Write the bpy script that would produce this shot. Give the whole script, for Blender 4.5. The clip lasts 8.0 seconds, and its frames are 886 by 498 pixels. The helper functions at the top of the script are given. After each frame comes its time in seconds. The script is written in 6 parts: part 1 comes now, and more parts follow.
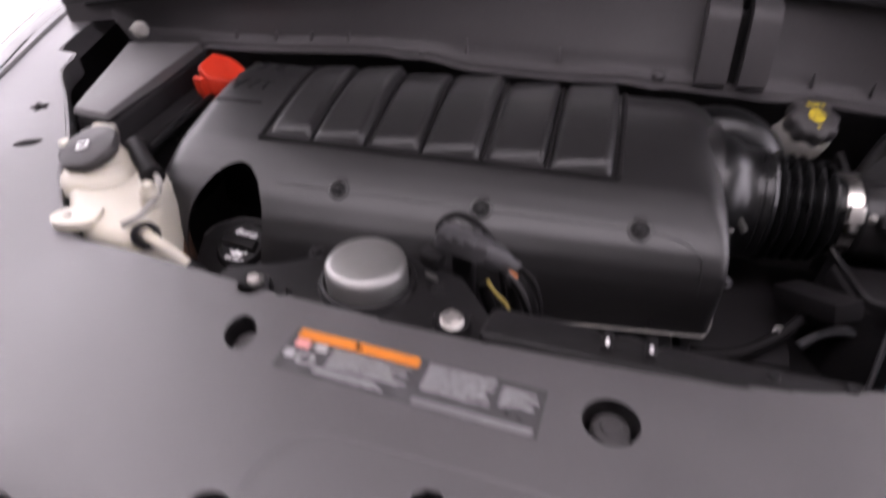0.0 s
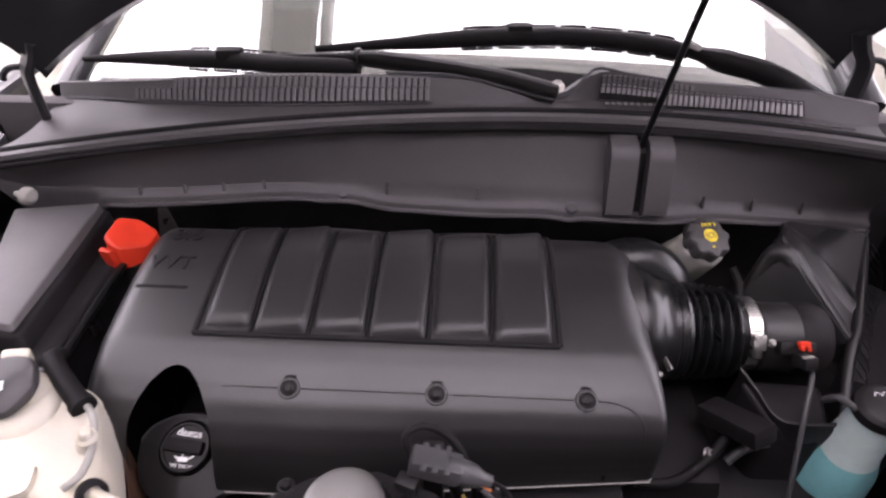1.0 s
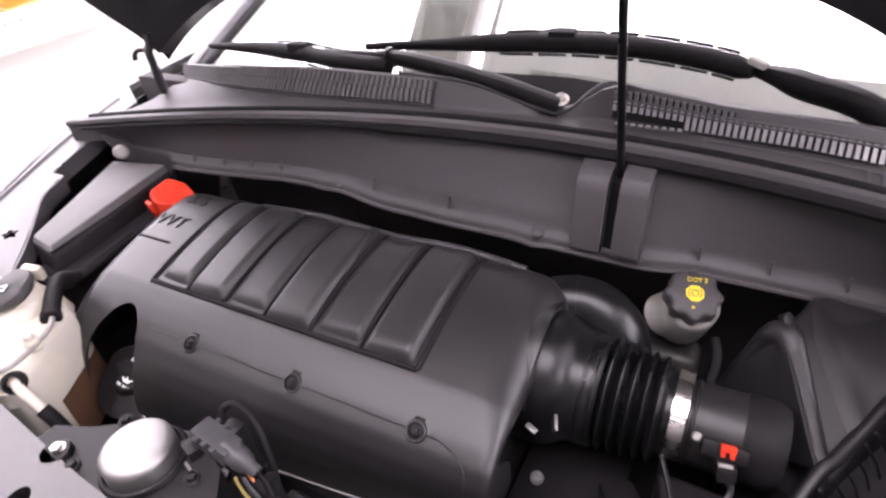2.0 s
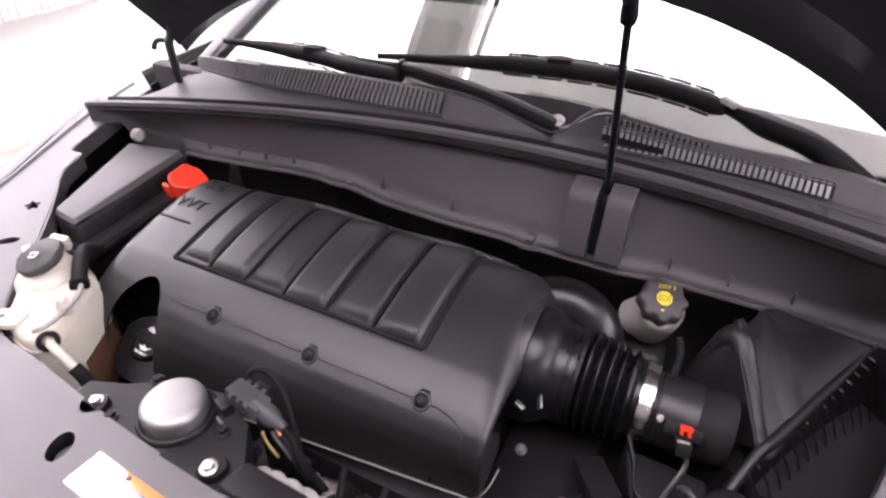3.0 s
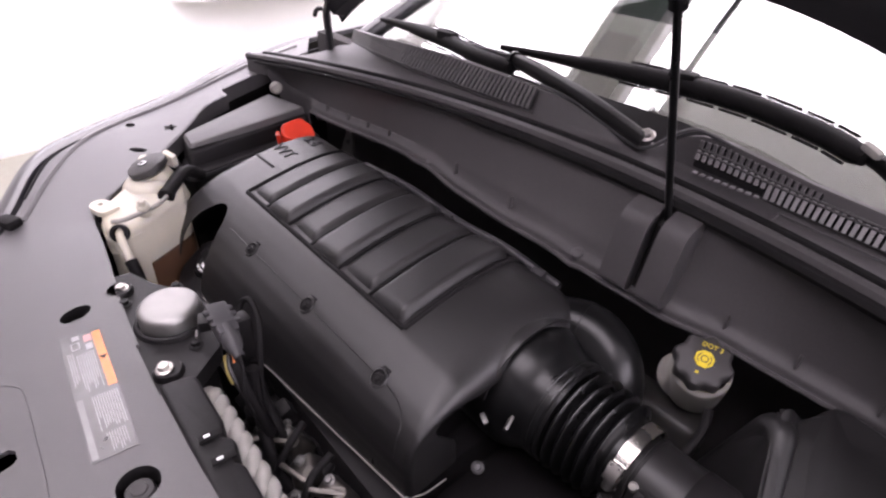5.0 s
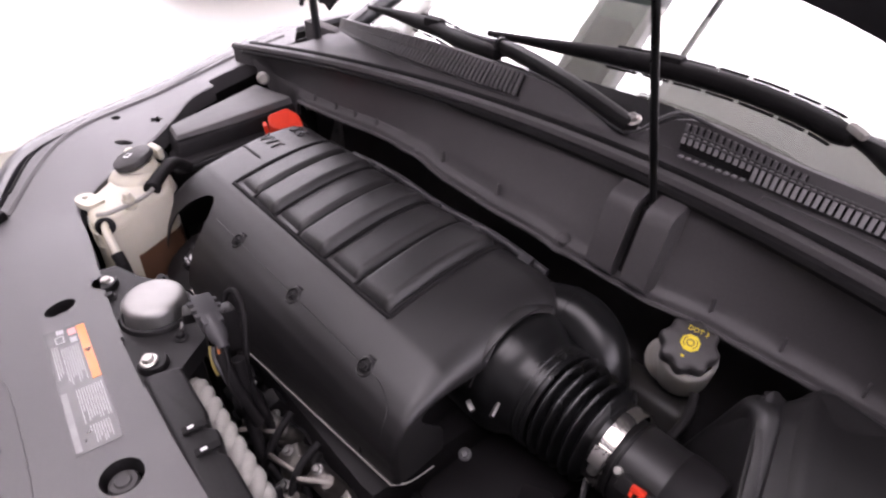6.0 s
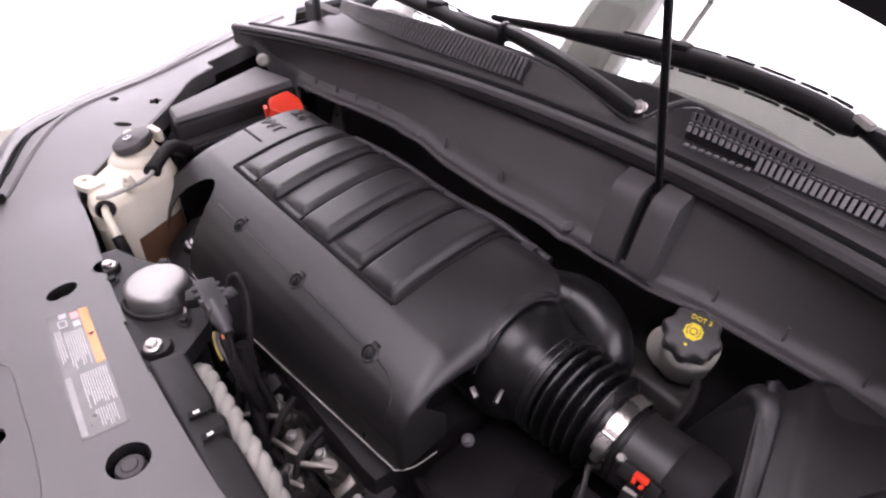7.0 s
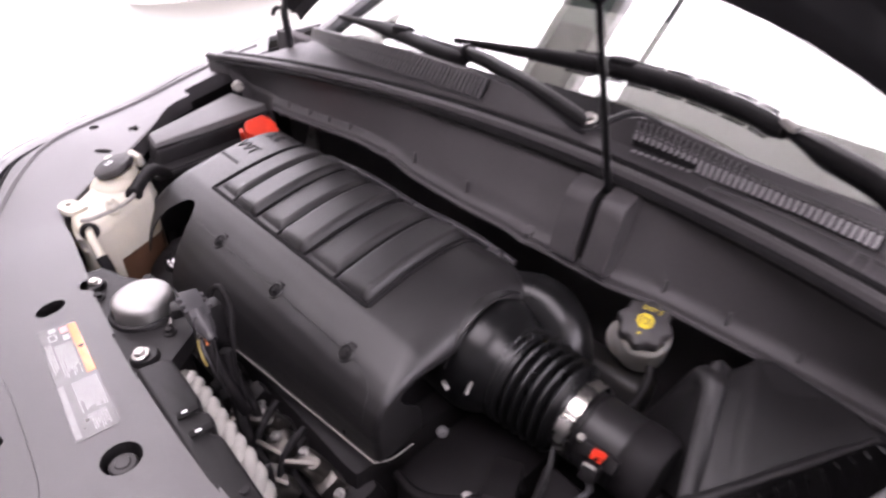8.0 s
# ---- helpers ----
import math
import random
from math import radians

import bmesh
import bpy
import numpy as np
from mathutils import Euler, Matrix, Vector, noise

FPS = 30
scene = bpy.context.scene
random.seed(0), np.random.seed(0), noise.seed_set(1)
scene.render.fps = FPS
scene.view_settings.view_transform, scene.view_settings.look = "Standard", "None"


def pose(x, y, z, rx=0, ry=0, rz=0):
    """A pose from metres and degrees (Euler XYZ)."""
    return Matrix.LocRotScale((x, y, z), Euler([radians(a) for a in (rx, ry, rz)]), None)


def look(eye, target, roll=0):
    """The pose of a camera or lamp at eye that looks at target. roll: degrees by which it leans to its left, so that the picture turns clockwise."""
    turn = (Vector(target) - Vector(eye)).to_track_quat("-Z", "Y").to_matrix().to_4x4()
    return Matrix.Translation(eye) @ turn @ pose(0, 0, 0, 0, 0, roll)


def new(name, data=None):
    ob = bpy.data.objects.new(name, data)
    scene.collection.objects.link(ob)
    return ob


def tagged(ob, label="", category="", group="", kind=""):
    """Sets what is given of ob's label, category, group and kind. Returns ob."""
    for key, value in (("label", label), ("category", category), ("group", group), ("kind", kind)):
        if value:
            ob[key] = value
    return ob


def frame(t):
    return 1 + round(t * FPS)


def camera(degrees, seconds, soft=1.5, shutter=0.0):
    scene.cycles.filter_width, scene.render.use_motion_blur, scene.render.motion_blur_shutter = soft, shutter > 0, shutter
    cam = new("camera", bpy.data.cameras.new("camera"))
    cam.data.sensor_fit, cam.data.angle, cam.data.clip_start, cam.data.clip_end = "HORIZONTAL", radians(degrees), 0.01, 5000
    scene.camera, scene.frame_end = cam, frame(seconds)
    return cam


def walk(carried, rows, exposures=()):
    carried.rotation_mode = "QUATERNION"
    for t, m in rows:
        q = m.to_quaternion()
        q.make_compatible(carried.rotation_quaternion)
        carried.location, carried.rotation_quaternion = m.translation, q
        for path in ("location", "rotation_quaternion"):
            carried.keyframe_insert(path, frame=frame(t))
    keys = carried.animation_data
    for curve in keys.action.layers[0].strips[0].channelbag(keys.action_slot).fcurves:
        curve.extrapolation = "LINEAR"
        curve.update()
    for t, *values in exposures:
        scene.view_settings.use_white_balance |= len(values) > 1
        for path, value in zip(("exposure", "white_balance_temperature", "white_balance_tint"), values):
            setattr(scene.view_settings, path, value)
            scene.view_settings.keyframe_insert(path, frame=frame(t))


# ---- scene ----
cam = camera(74.0, 8.0, soft=2.4, shutter=0.4)
# seconds, eye, target, roll
PATH = [
    (0.0, (0.0940, -0.4960, 1.2600), (-0.1156, 0.2701, 0.6524), -0.80),
    (0.2, (0.0288, -0.4753, 1.3380), (-0.0885, 0.3054, 0.7243), 2.76),
    (0.5, (-0.0207, -0.4357, 1.3772), (-0.0609, 0.3885, 0.8123), 4.52),
    (1.0, (0.0256, -0.4029, 1.4183), (-0.0131, 0.3960, 0.8182), 0.23),
    (1.5, (0.1900, -0.3531, 1.4137), (-0.0197, 0.4327, 0.8320), -2.65),
    (2.0, (0.3831, -0.2904, 1.4085), (-0.0341, 0.4018, 0.8196), -6.30),
    (2.2, (0.4044, -0.2854, 1.4118), (-0.0483, 0.3980, 0.8390), -6.18),
    (3.3, (0.3684, -0.4229, 1.4590), (0.0203, 0.3121, 0.8772), 1.45),
    (3.5, (0.3734, -0.4358, 1.4550), (0.0182, 0.3066, 0.8870), 1.64),
    (4.0, (0.4416, -0.3627, 1.4416), (-0.0601, 0.3244, 0.9160), 4.49),
    (4.2, (0.4736, -0.3168, 1.4282), (-0.1105, 0.2984, 0.8986), 4.34),
    (5.5, (0.5396, -0.2399, 1.3970), (-0.0867, 0.2968, 0.8316), 1.42),
    (6.0, (0.5441, -0.2330, 1.3956), (-0.0719, 0.3052, 0.8203), 0.86),
    (6.5, (0.5506, -0.2273, 1.3909), (-0.0585, 0.3112, 0.8087), 0.44),
    (6.8, (0.5490, -0.2307, 1.3945), (-0.0594, 0.3101, 0.8136), 0.83),
    (7.0, (0.5343, -0.2396, 1.3967), (-0.0638, 0.2953, 0.8000), 1.78),
    (7.5, (0.5381, -0.2426, 1.3926), (-0.0663, 0.2904, 0.8005), 0.93),
    (7.8, (0.5435, -0.2451, 1.3948), (-0.0594, 0.2926, 0.8057), 0.92),
    (8.0, (0.5833, -0.2638, 1.4108), (-0.0089, 0.3088, 0.8438), 0.88),
]
walk(cam, [(t, look(eye, target, roll)) for t, eye, target, roll in PATH], [(0.0, -0.72, 6400, 28.0), (0.5, -0.50, 6400, 30.0), (1.0, -0.35, 6400, 30.0), (2.0, 0.07, 6400, 30.0), (3.5, -0.22, 6400, 29.0), (4.0, -0.33, 6400, 29.0), (5.5, -0.62, 6400, 30.0), (6.0, -0.56, 6400, 30.0), (7.0, -0.37, 6400, 30.0), (8.0, -0.20, 6400, 30.0)])

# ---- light: a white workshop with broad ceiling panels ----
world = bpy.data.worlds.new("world")
world.use_nodes = True
world.node_tree.nodes["Background"].inputs["Color"].default_value = (0.9, 0.95, 1.0, 1)
world.node_tree.nodes["Background"].inputs["Strength"].default_value = 0.3
scene.world = world
PANEL_GLOW = 10.0


# ---- materials ----
def material(name, color, rough=0.5, metal=0.0, spec=0.3, scale=60.0, tint=0.12, bump=0.0, bump_scale=900.0,
             stain=0.0, stain_scale=9.0, stain_color=None, coat=0.0, coat_ior=1.5, transmission=0.0, subsurface=0.0, rough_var=0.08):
    """A surface with grain, blotches and fine relief, in real-world size."""
    m = bpy.data.materials.new(name)
    m.use_nodes = True
    nt = m.node_tree
    b = nt.nodes["Principled BSDF"]
    b.inputs["Metallic"].default_value = metal
    b.inputs["Specular IOR Level"].default_value = spec
    b.inputs["Coat Weight"].default_value = coat
    b.inputs["Coat Roughness"].default_value = 0.08
    b.inputs["Coat IOR"].default_value = coat_ior
    b.inputs["Transmission Weight"].default_value = transmission
    if subsurface:
        b.inputs["Subsurface Weight"].default_value = subsurface
        b.inputs["Subsurface Radius"].default_value = (0.03, 0.028, 0.02)
    co = nt.nodes.new("ShaderNodeTexCoord")

    def noise_at(s, detail=4.0):
        n = nt.nodes.new("ShaderNodeTexNoise")
        n.inputs["Scale"].default_value = s
        n.inputs["Detail"].default_value = detail
        nt.links.new(co.outputs["Object"], n.inputs["Vector"])
        return n

    def mix(fac, a, c):
        x = nt.nodes.new("ShaderNodeMix")
        x.data_type = "RGBA"
        for sock, v in ((x.inputs[6], a), (x.inputs[7], c)):
            if isinstance(v, tuple):
                sock.default_value = (*v, 1)
            else:
                nt.links.new(v, sock)
        nt.links.new(fac, x.inputs[0])
        return x.outputs[2]

    fine = noise_at(scale)
    lo = tuple(c * (1 - tint) for c in color)
    hi = tuple(min(1, c * (1 + tint)) for c in color)
    out = mix(fine.outputs["Fac"], lo, hi)
    broad = noise_at(stain_scale, 6.0)
    ramp = nt.nodes.new("ShaderNodeMapRange")
    ramp.inputs["From Min"].default_value, ramp.inputs["From Max"].default_value = 0.52, 0.72
    ramp.inputs["To Max"].default_value = stain
    nt.links.new(broad.outputs["Fac"], ramp.inputs["Value"])
    if stain:
        out = mix(ramp.outputs["Result"], out, stain_color or tuple(min(1, c * 2.2 + 0.01) for c in color))
    nt.links.new(out, b.inputs["Base Color"])
    r = nt.nodes.new("ShaderNodeMapRange")
    r.inputs["To Min"].default_value, r.inputs["To Max"].default_value = max(0.02, rough - rough_var), min(1, rough + rough_var)
    nt.links.new(broad.outputs["Fac"], r.inputs["Value"])
    nt.links.new(r.outputs["Result"], b.inputs["Roughness"])
    if bump:
        n = noise_at(bump_scale, 2.0)
        bp = nt.nodes.new("ShaderNodeBump")
        bp.inputs["Strength"].default_value = bump
        bp.inputs["Distance"].default_value = 0.0006
        nt.links.new(n.outputs["Fac"], bp.inputs["Height"])
        nt.links.new(bp.outputs["Normal"], b.inputs["Normal"])
    return m


def glowing(name, color, strength):
    m = bpy.data.materials.new(name)
    m.use_nodes = True
    b = m.node_tree.nodes["Principled BSDF"]
    b.inputs["Base Color"].default_value = (0.9, 0.9, 0.9, 1)
    b.inputs["Emission Color"].default_value = (*color, 1)
    b.inputs["Emission Strength"].default_value = strength
    return m


def glass(name, tint, rough=0.0):
    """Thin glass: see-through, with a mirror's share by the angle."""
    m = bpy.data.materials.new(name)
    m.use_nodes = True
    nt = m.node_tree
    nt.nodes.clear()
    o = nt.nodes.new("ShaderNodeOutputMaterial")
    mx = nt.nodes.new("ShaderNodeMixShader")
    tr = nt.nodes.new("ShaderNodeBsdfTransparent")
    gl = nt.nodes.new("ShaderNodeBsdfGlossy")
    lw = nt.nodes.new("ShaderNodeLayerWeight")
    lw.inputs["Blend"].default_value = 0.5
    pw = nt.nodes.new("ShaderNodeMath")
    pw.operation, pw.inputs[1].default_value = "POWER", 3.0
    fr = nt.nodes.new("ShaderNodeMath")
    fr.operation, fr.inputs[1].default_value, fr.inputs[2].default_value = "MULTIPLY_ADD", 0.85, 0.115
    nt.links.new(lw.outputs["Facing"], pw.inputs[0])
    nt.links.new(pw.outputs[0], fr.inputs[0])
    tr.inputs["Color"].default_value = (*tint, 1)
    gl.inputs["Roughness"].default_value = rough
    nt.links.new(fr.outputs[0], mx.inputs[0])
    nt.links.new(tr.outputs[0], mx.inputs[1])
    nt.links.new(gl.outputs[0], mx.inputs[2])
    nt.links.new(mx.outputs[0], o.inputs["Surface"])
    return m


COVER = material("cover_plastic", (0.0096, 0.0089, 0.0093), 0.39, spec=0.47, bump=0.35, stain=0.12, stain_scale=6, scale=300)
RIBMAT = material("rib_plastic", (0.0108, 0.0101, 0.0105), 0.42, spec=0.37, bump=0.3, stain=0.10, stain_scale=8, scale=300)
SHIELD = material("shield_plastic", (0.053, 0.050, 0.0518), 0.41, spec=0.58, bump=0.5, stain=0.10, stain_scale=7, scale=400, bump_scale=1200)
COWL = material("cowl_plastic", (0.047, 0.044, 0.0455), 0.48, spec=0.26, bump=0.45, stain=0.12, stain_scale=5, scale=300)
DARK = material("dark_plastic", (0.0080, 0.0074, 0.0078), 0.45, spec=0.18, bump=0.3, stain=0.25, stain_scale=14, scale=200)
BOXBLACK = material("air_box_plastic", (0.0085, 0.0079, 0.0084), 0.42, spec=0.40, bump=0.35, stain=0.2, stain_scale=10)
GLOSSY = material("satin_black_plastic", (0.0045, 0.0045, 0.0048), 0.29, spec=0.33, bump=0.12, stain=0.1, stain_scale=10)
RUBBER = material("rubber", (0.0080, 0.0074, 0.0078), 0.6, spec=0.09, bump=0.3, stain=0.2, stain_scale=20)
BAY = material("bay_paint", (0.010, 0.0092, 0.0098), 0.55, spec=0.10, stain=0.3, stain_scale=9)
PAINT = material("dark_car_paint", (0.014, 0.0135, 0.016), 0.34, coat=0.5, tint=0.05, stain=0.05)
INNER = material("inner_hood_paint", (0.012, 0.0115, 0.013), 0.42, coat=0.3, stain=0.15, stain_scale=5)
LINER = material("dark_felt", (0.045, 0.041, 0.043), 0.9, bump=0.6, bump_scale=500, stain=0.2)
BOXLID = material("fuse_box_lid", (0.060, 0.057, 0.058), 0.48, bump=0.4, stain=0.15, scale=300)
RED = material("red_plastic", (0.50, 0.032, 0.012), 0.38, stain=0.15, stain_scale=25, stain_color=(0.40, 0.02, 0.01))
TANK = material("milky_tank", (0.43, 0.405, 0.34), 0.42, subsurface=0.35, stain=0.25, stain_scale=12, stain_color=(0.62, 0.55, 0.42), tint=0.05)
BRINE = material("brown_coolant_stain", (0.075, 0.038, 0.022), 0.4, stain=0.3)
GREYTANK = material("grey_fluid_tank", (0.022, 0.021, 0.020), 0.45, subsurface=0.2, stain=0.3, stain_scale=18, stain_color=(0.06, 0.056, 0.05))
WASHTANK = material("washer_tank", (0.55, 0.66, 0.64), 0.4, subsurface=0.3, stain=0.2)
WASHFLUID = material("washer_fluid", (0.20, 0.48, 0.50), 0.35, stain=0.2)
NECK = material("pale_translucent_neck", (0.29, 0.278, 0.255), 0.42, subsurface=0.3, stain=0.3, stain_scale=25, stain_color=(0.24, 0.22, 0.19))
BRIGHTCAST = material("bare_cast_aluminium", (0.105, 0.098, 0.090), 0.42, metal=0.9, bump=0.5, bump_scale=400, stain=0.4, stain_scale=40, stain_color=(0.16, 0.14, 0.12))
GRIME = material("grimy_cast_metal", (0.040, 0.035, 0.032), 0.55, metal=0.6, bump=0.8, bump_scale=250, stain=0.6, stain_scale=45, stain_color=(0.07, 0.055, 0.045))
CAPMAT = material("grey_cap", (0.034, 0.032, 0.0325), 0.5, bump=0.3, stain=0.12)
YELLOW = material("yellow_print", (0.55, 0.42, 0.02), 0.5, stain=0.1)
WHITE = material("white_print", (0.75, 0.75, 0.75), 0.5, stain=0.1)
DOME = material("brushed_dome", (0.26, 0.255, 0.25), 0.50, metal=1.0, stain=0.35, stain_scale=14, stain_color=(0.36, 0.35, 0.34), bump=0.2, bump_scale=700, scale=40)
STEEL = material("steel", (0.62, 0.60, 0.57), 0.28, metal=1.0, stain=0.3, stain_scale=30, stain_color=(0.40, 0.38, 0.36), bump=0.1)
ALU = material("cast_aluminium", (0.16, 0.155, 0.15), 0.45, metal=0.9, bump=0.5, bump_scale=400, stain=0.4, stain_scale=25, stain_color=(0.10, 0.09, 0.08))
ZINC = material("dulled_zinc", (0.55, 0.53, 0.50), 0.36, metal=1.0, stain=0.3, stain_scale=60, stain_color=(0.3, 0.28, 0.26))
CONN = material("connector_grey", (0.035, 0.034, 0.036), 0.4, stain=0.2, stain_scale=30)
ORANGE = material("orange_label", (0.560, 0.170, 0.015), 0.5, stain=0.08, stain_scale=20, coat=1.0, coat_ior=2.4)
LABEL = material("silvery_label_film", (0.058, 0.056, 0.058), 0.30, stain=0.25, stain_scale=30, stain_color=(0.16, 0.16, 0.165), coat=1.0, coat_ior=2.4)
PRINT = material("label_print", (0.33, 0.325, 0.333), 0.45, stain=0.1, coat=1.0, coat_ior=2.4)
BAND = material("grey_label_band", (0.15, 0.147, 0.152), 0.35, stain=0.3, stain_scale=40, coat=1.0, coat_ior=2.4)
PINK = material("pink_print", (0.62, 0.25, 0.24), 0.5, coat=1.0, coat_ior=2.4)
CONDUIT = material("pale_braided_conduit", (0.22, 0.212, 0.197), 0.7, bump=0.6, bump_scale=500, stain=0.25, stain_scale=40)
BEIGE = material("beige_dashboard", (0.17, 0.157, 0.142), 0.7, bump=0.4, stain=0.1)
WALL = material("white_wall_paint", (0.86, 0.86, 0.85), 0.6, stain=0.05, stain_scale=1.2, tint=0.02, scale=20)
DIMWALL = material("dim_unseen_wall", (0.13, 0.128, 0.13), 0.5, stain=0.15, stain_scale=1.0)
FLOOR = material("sealed_concrete", (0.33, 0.32, 0.27), 0.45, stain=0.3, stain_scale=1.5, scale=30)
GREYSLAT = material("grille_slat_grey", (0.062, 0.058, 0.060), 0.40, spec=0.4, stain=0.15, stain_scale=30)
# paler copy of the slat plastic, the light on it put into the colour
LITSLAT = material("lit_grille_slat", (0.20, 0.19, 0.195), 0.32, spec=0.5, stain=0.1)
LIGHTGREY = material("light_grey_paint", (0.42, 0.42, 0.44), 0.5, stain=0.1)
PALEYELLOW = material("pale_yellow_card", (0.75, 0.62, 0.36), 0.6, stain=0.1)
BANDGREEN = material("mirrored_band_green", (0.17, 0.23, 0.195), 0.5, stain=0.2, stain_scale=4)
# glow of the two unseen windows added to light the bay from its sides
FILLGLOW = glowing("added_window_glow", (0.96, 0.98, 1.0), 5.5)
EASTGLOW = glowing("brighter_added_window_glow", (0.98, 0.98, 1.0), 9.5)
PANEL = glowing("ceiling_panel_glow", (1.0, 0.985, 0.97), PANEL_GLOW)
WINDOW = glass("windscreen_glass", (0.86, 0.88, 0.87))
COPPER = material("orange_wire", (0.50, 0.17, 0.06), 0.5)
YWIRE = material("yellow_wire", (0.22, 0.17, 0.05), 0.5)


# ---- builders ----
def thing(name, label, category, group="", kind="", at=(0, 0, 0)):
    ob = new(name)
    ob.location = at
    ob.empty_display_size = 0.05
    return tagged(ob, label, category, group, kind)


def part(name, bm, mat, parent=None, label="", smooth=True, angle=40):
    """Links a bmesh as one mesh object; world coordinates, kept under its parent."""
    me = bpy.data.meshes.new(name)
    bmesh.ops.recalc_face_normals(bm, faces=bm.faces[:])
    if smooth:
        lim = radians(angle)
        for f in bm.faces:
            f.smooth = True
        for e in bm.edges:
            if len(e.link_faces) == 2 and e.calc_face_angle(0) > lim:
                e.smooth = False
    bm.to_mesh(me)
    bm.free()
    me.materials.append(mat)
    ob = new(name, me)
    if parent:
        adopt(ob, parent)
    if label:
        ob["label"] = label
    return ob


def place_of(ob):
    m = ob.matrix_basis.copy()
    while ob.parent:
        m = ob.parent.matrix_basis @ m
        ob = ob.parent
    return m


def adopt(ob, parent):
    """Makes ob a part of parent; ob stands in world coordinates before."""
    ob.parent = parent
    ob.matrix_basis = place_of(parent).inverted() @ ob.matrix_basis
    return ob


def moved(ob, dx, dy, dz):
    """Moves a thing with all its parts."""
    ob.location = Vector(ob.location) + Vector((dx, dy, dz))
    return ob


def mesh_join(*bms):
    out = bmesh.new()
    for bm in bms:
        me = bpy.data.meshes.new("tmp")
        bm.to_mesh(me)
        bm.free()
        out.from_mesh(me)
        bpy.data.meshes.remove(me)
    return out


def turned(bm, m):
    bmesh.ops.transform(bm, matrix=m, verts=bm.verts[:])
    return bm


def rbox(size, bevel=0.004, seg=2, m=None, taper=None):
    """A rounded box about its own centre; taper scales its top in x and y."""
    bm = bmesh.new()
    bmesh.ops.create_cube(bm, size=1.0)
    for v in bm.verts:
        v.co = Vector((v.co.x * size[0], v.co.y * size[1], v.co.z * size[2]))
        if taper and v.co.z > 0:
            v.co.x *= taper[0]
            v.co.y *= taper[1]
    if bevel:
        bmesh.ops.bevel(bm, geom=bm.edges[:], offset=bevel, segments=seg, affect="EDGES", profile=0.6, clamp_overlap=True)
    return turned(bm, m) if m else bm


def lathe(profile, n=40, m=None, wave=0.0, lobes=0, wave_from=0.0):
    """Revolves (radius, height) points about z; wave gives a scalloped grip."""
    bm = bmesh.new()
    rings = []
    for r, h in profile:
        if r <= 1e-6:
            rings.append([bm.verts.new((0, 0, h))])
            continue
        ring = []
        for i in range(n):
            a = 2 * math.pi * i / n
            k = 1 + (wave * math.cos(lobes * a) if r >= wave_from else 0)
            ring.append(bm.verts.new((r * k * math.cos(a), r * k * math.sin(a), h)))
        rings.append(ring)
    for a, b in zip(rings[:-1], rings[1:]):
        if len(a) == 1 and len(b) == 1:
            continue
        for i in range(n):
            j = (i + 1) % n
            if len(a) == 1:
                bm.faces.new((a[0], b[i], b[j]))
            elif len(b) == 1:
                bm.faces.new((a[i], a[j], b[0]))
            else:
                bm.faces.new((a[i], a[j], b[j], b[i]))
    return turned(bm, m) if m else bm


def smooth_line(points, per=8):
    """A Catmull-Rom line through points."""
    p = [Vector(q) for q in points]
    if len(p) < 3:
        return p
    out = []
    for i in range(len(p) - 1):
        a, b, c, d = p[max(i - 1, 0)], p[i], p[i + 1], p[min(i + 2, len(p) - 1)]
        for k in range(per):
            t = k / per
            out.append(0.5 * (2 * b + (c - a) * t + (2 * a - 5 * b + 4 * c - d) * t * t + (3 * b - a - 3 * c + d) * t ** 3))
    return out + [p[-1]]


def tube(points, radius, n=10, per=8, close=True, ripple=0.0, pitch=0.01, flat=1.0):
    """A round hose along a smooth line; radius may be a number or a function of 0..1."""
    line = smooth_line(points, per)
    if ripple:
        fine = []
        for a, b in zip(line[:-1], line[1:]):
            k = max(1, int((b - a).length / (pitch / 6)))
            fine += [a.lerp(b, i / k) for i in range(k)]
        line = fine + [line[-1]]
    bm = bmesh.new()
    rings, up, run = [], None, 0.0
    for i, p in enumerate(line):
        d = (line[min(i + 1, len(line) - 1)] - line[max(i - 1, 0)]).normalized()
        if up is None:
            up = d.orthogonal().normalized()
        up = (up - d * up.dot(d)).normalized()
        side = d.cross(up)
        r = radius(i / (len(line) - 1)) if callable(radius) else radius
        if i:
            run += (p - line[i - 1]).length
        if ripple:
            r *= 1 + ripple * math.cos(2 * math.pi * run / pitch)
        rings.append([bm.verts.new(p + up * r * math.cos(a) * flat + side * r * math.sin(a)) for a in (2 * math.pi * k / n for k in range(n))])
    for a, b in zip(rings[:-1], rings[1:]):
        for i in range(n):
            j = (i + 1) % n
            bm.faces.new((a[i], a[j], b[j], b[i]))
    if close:
        bm.faces.new(rings[0])
        bm.faces.new(rings[-1][::-1])
    return bm


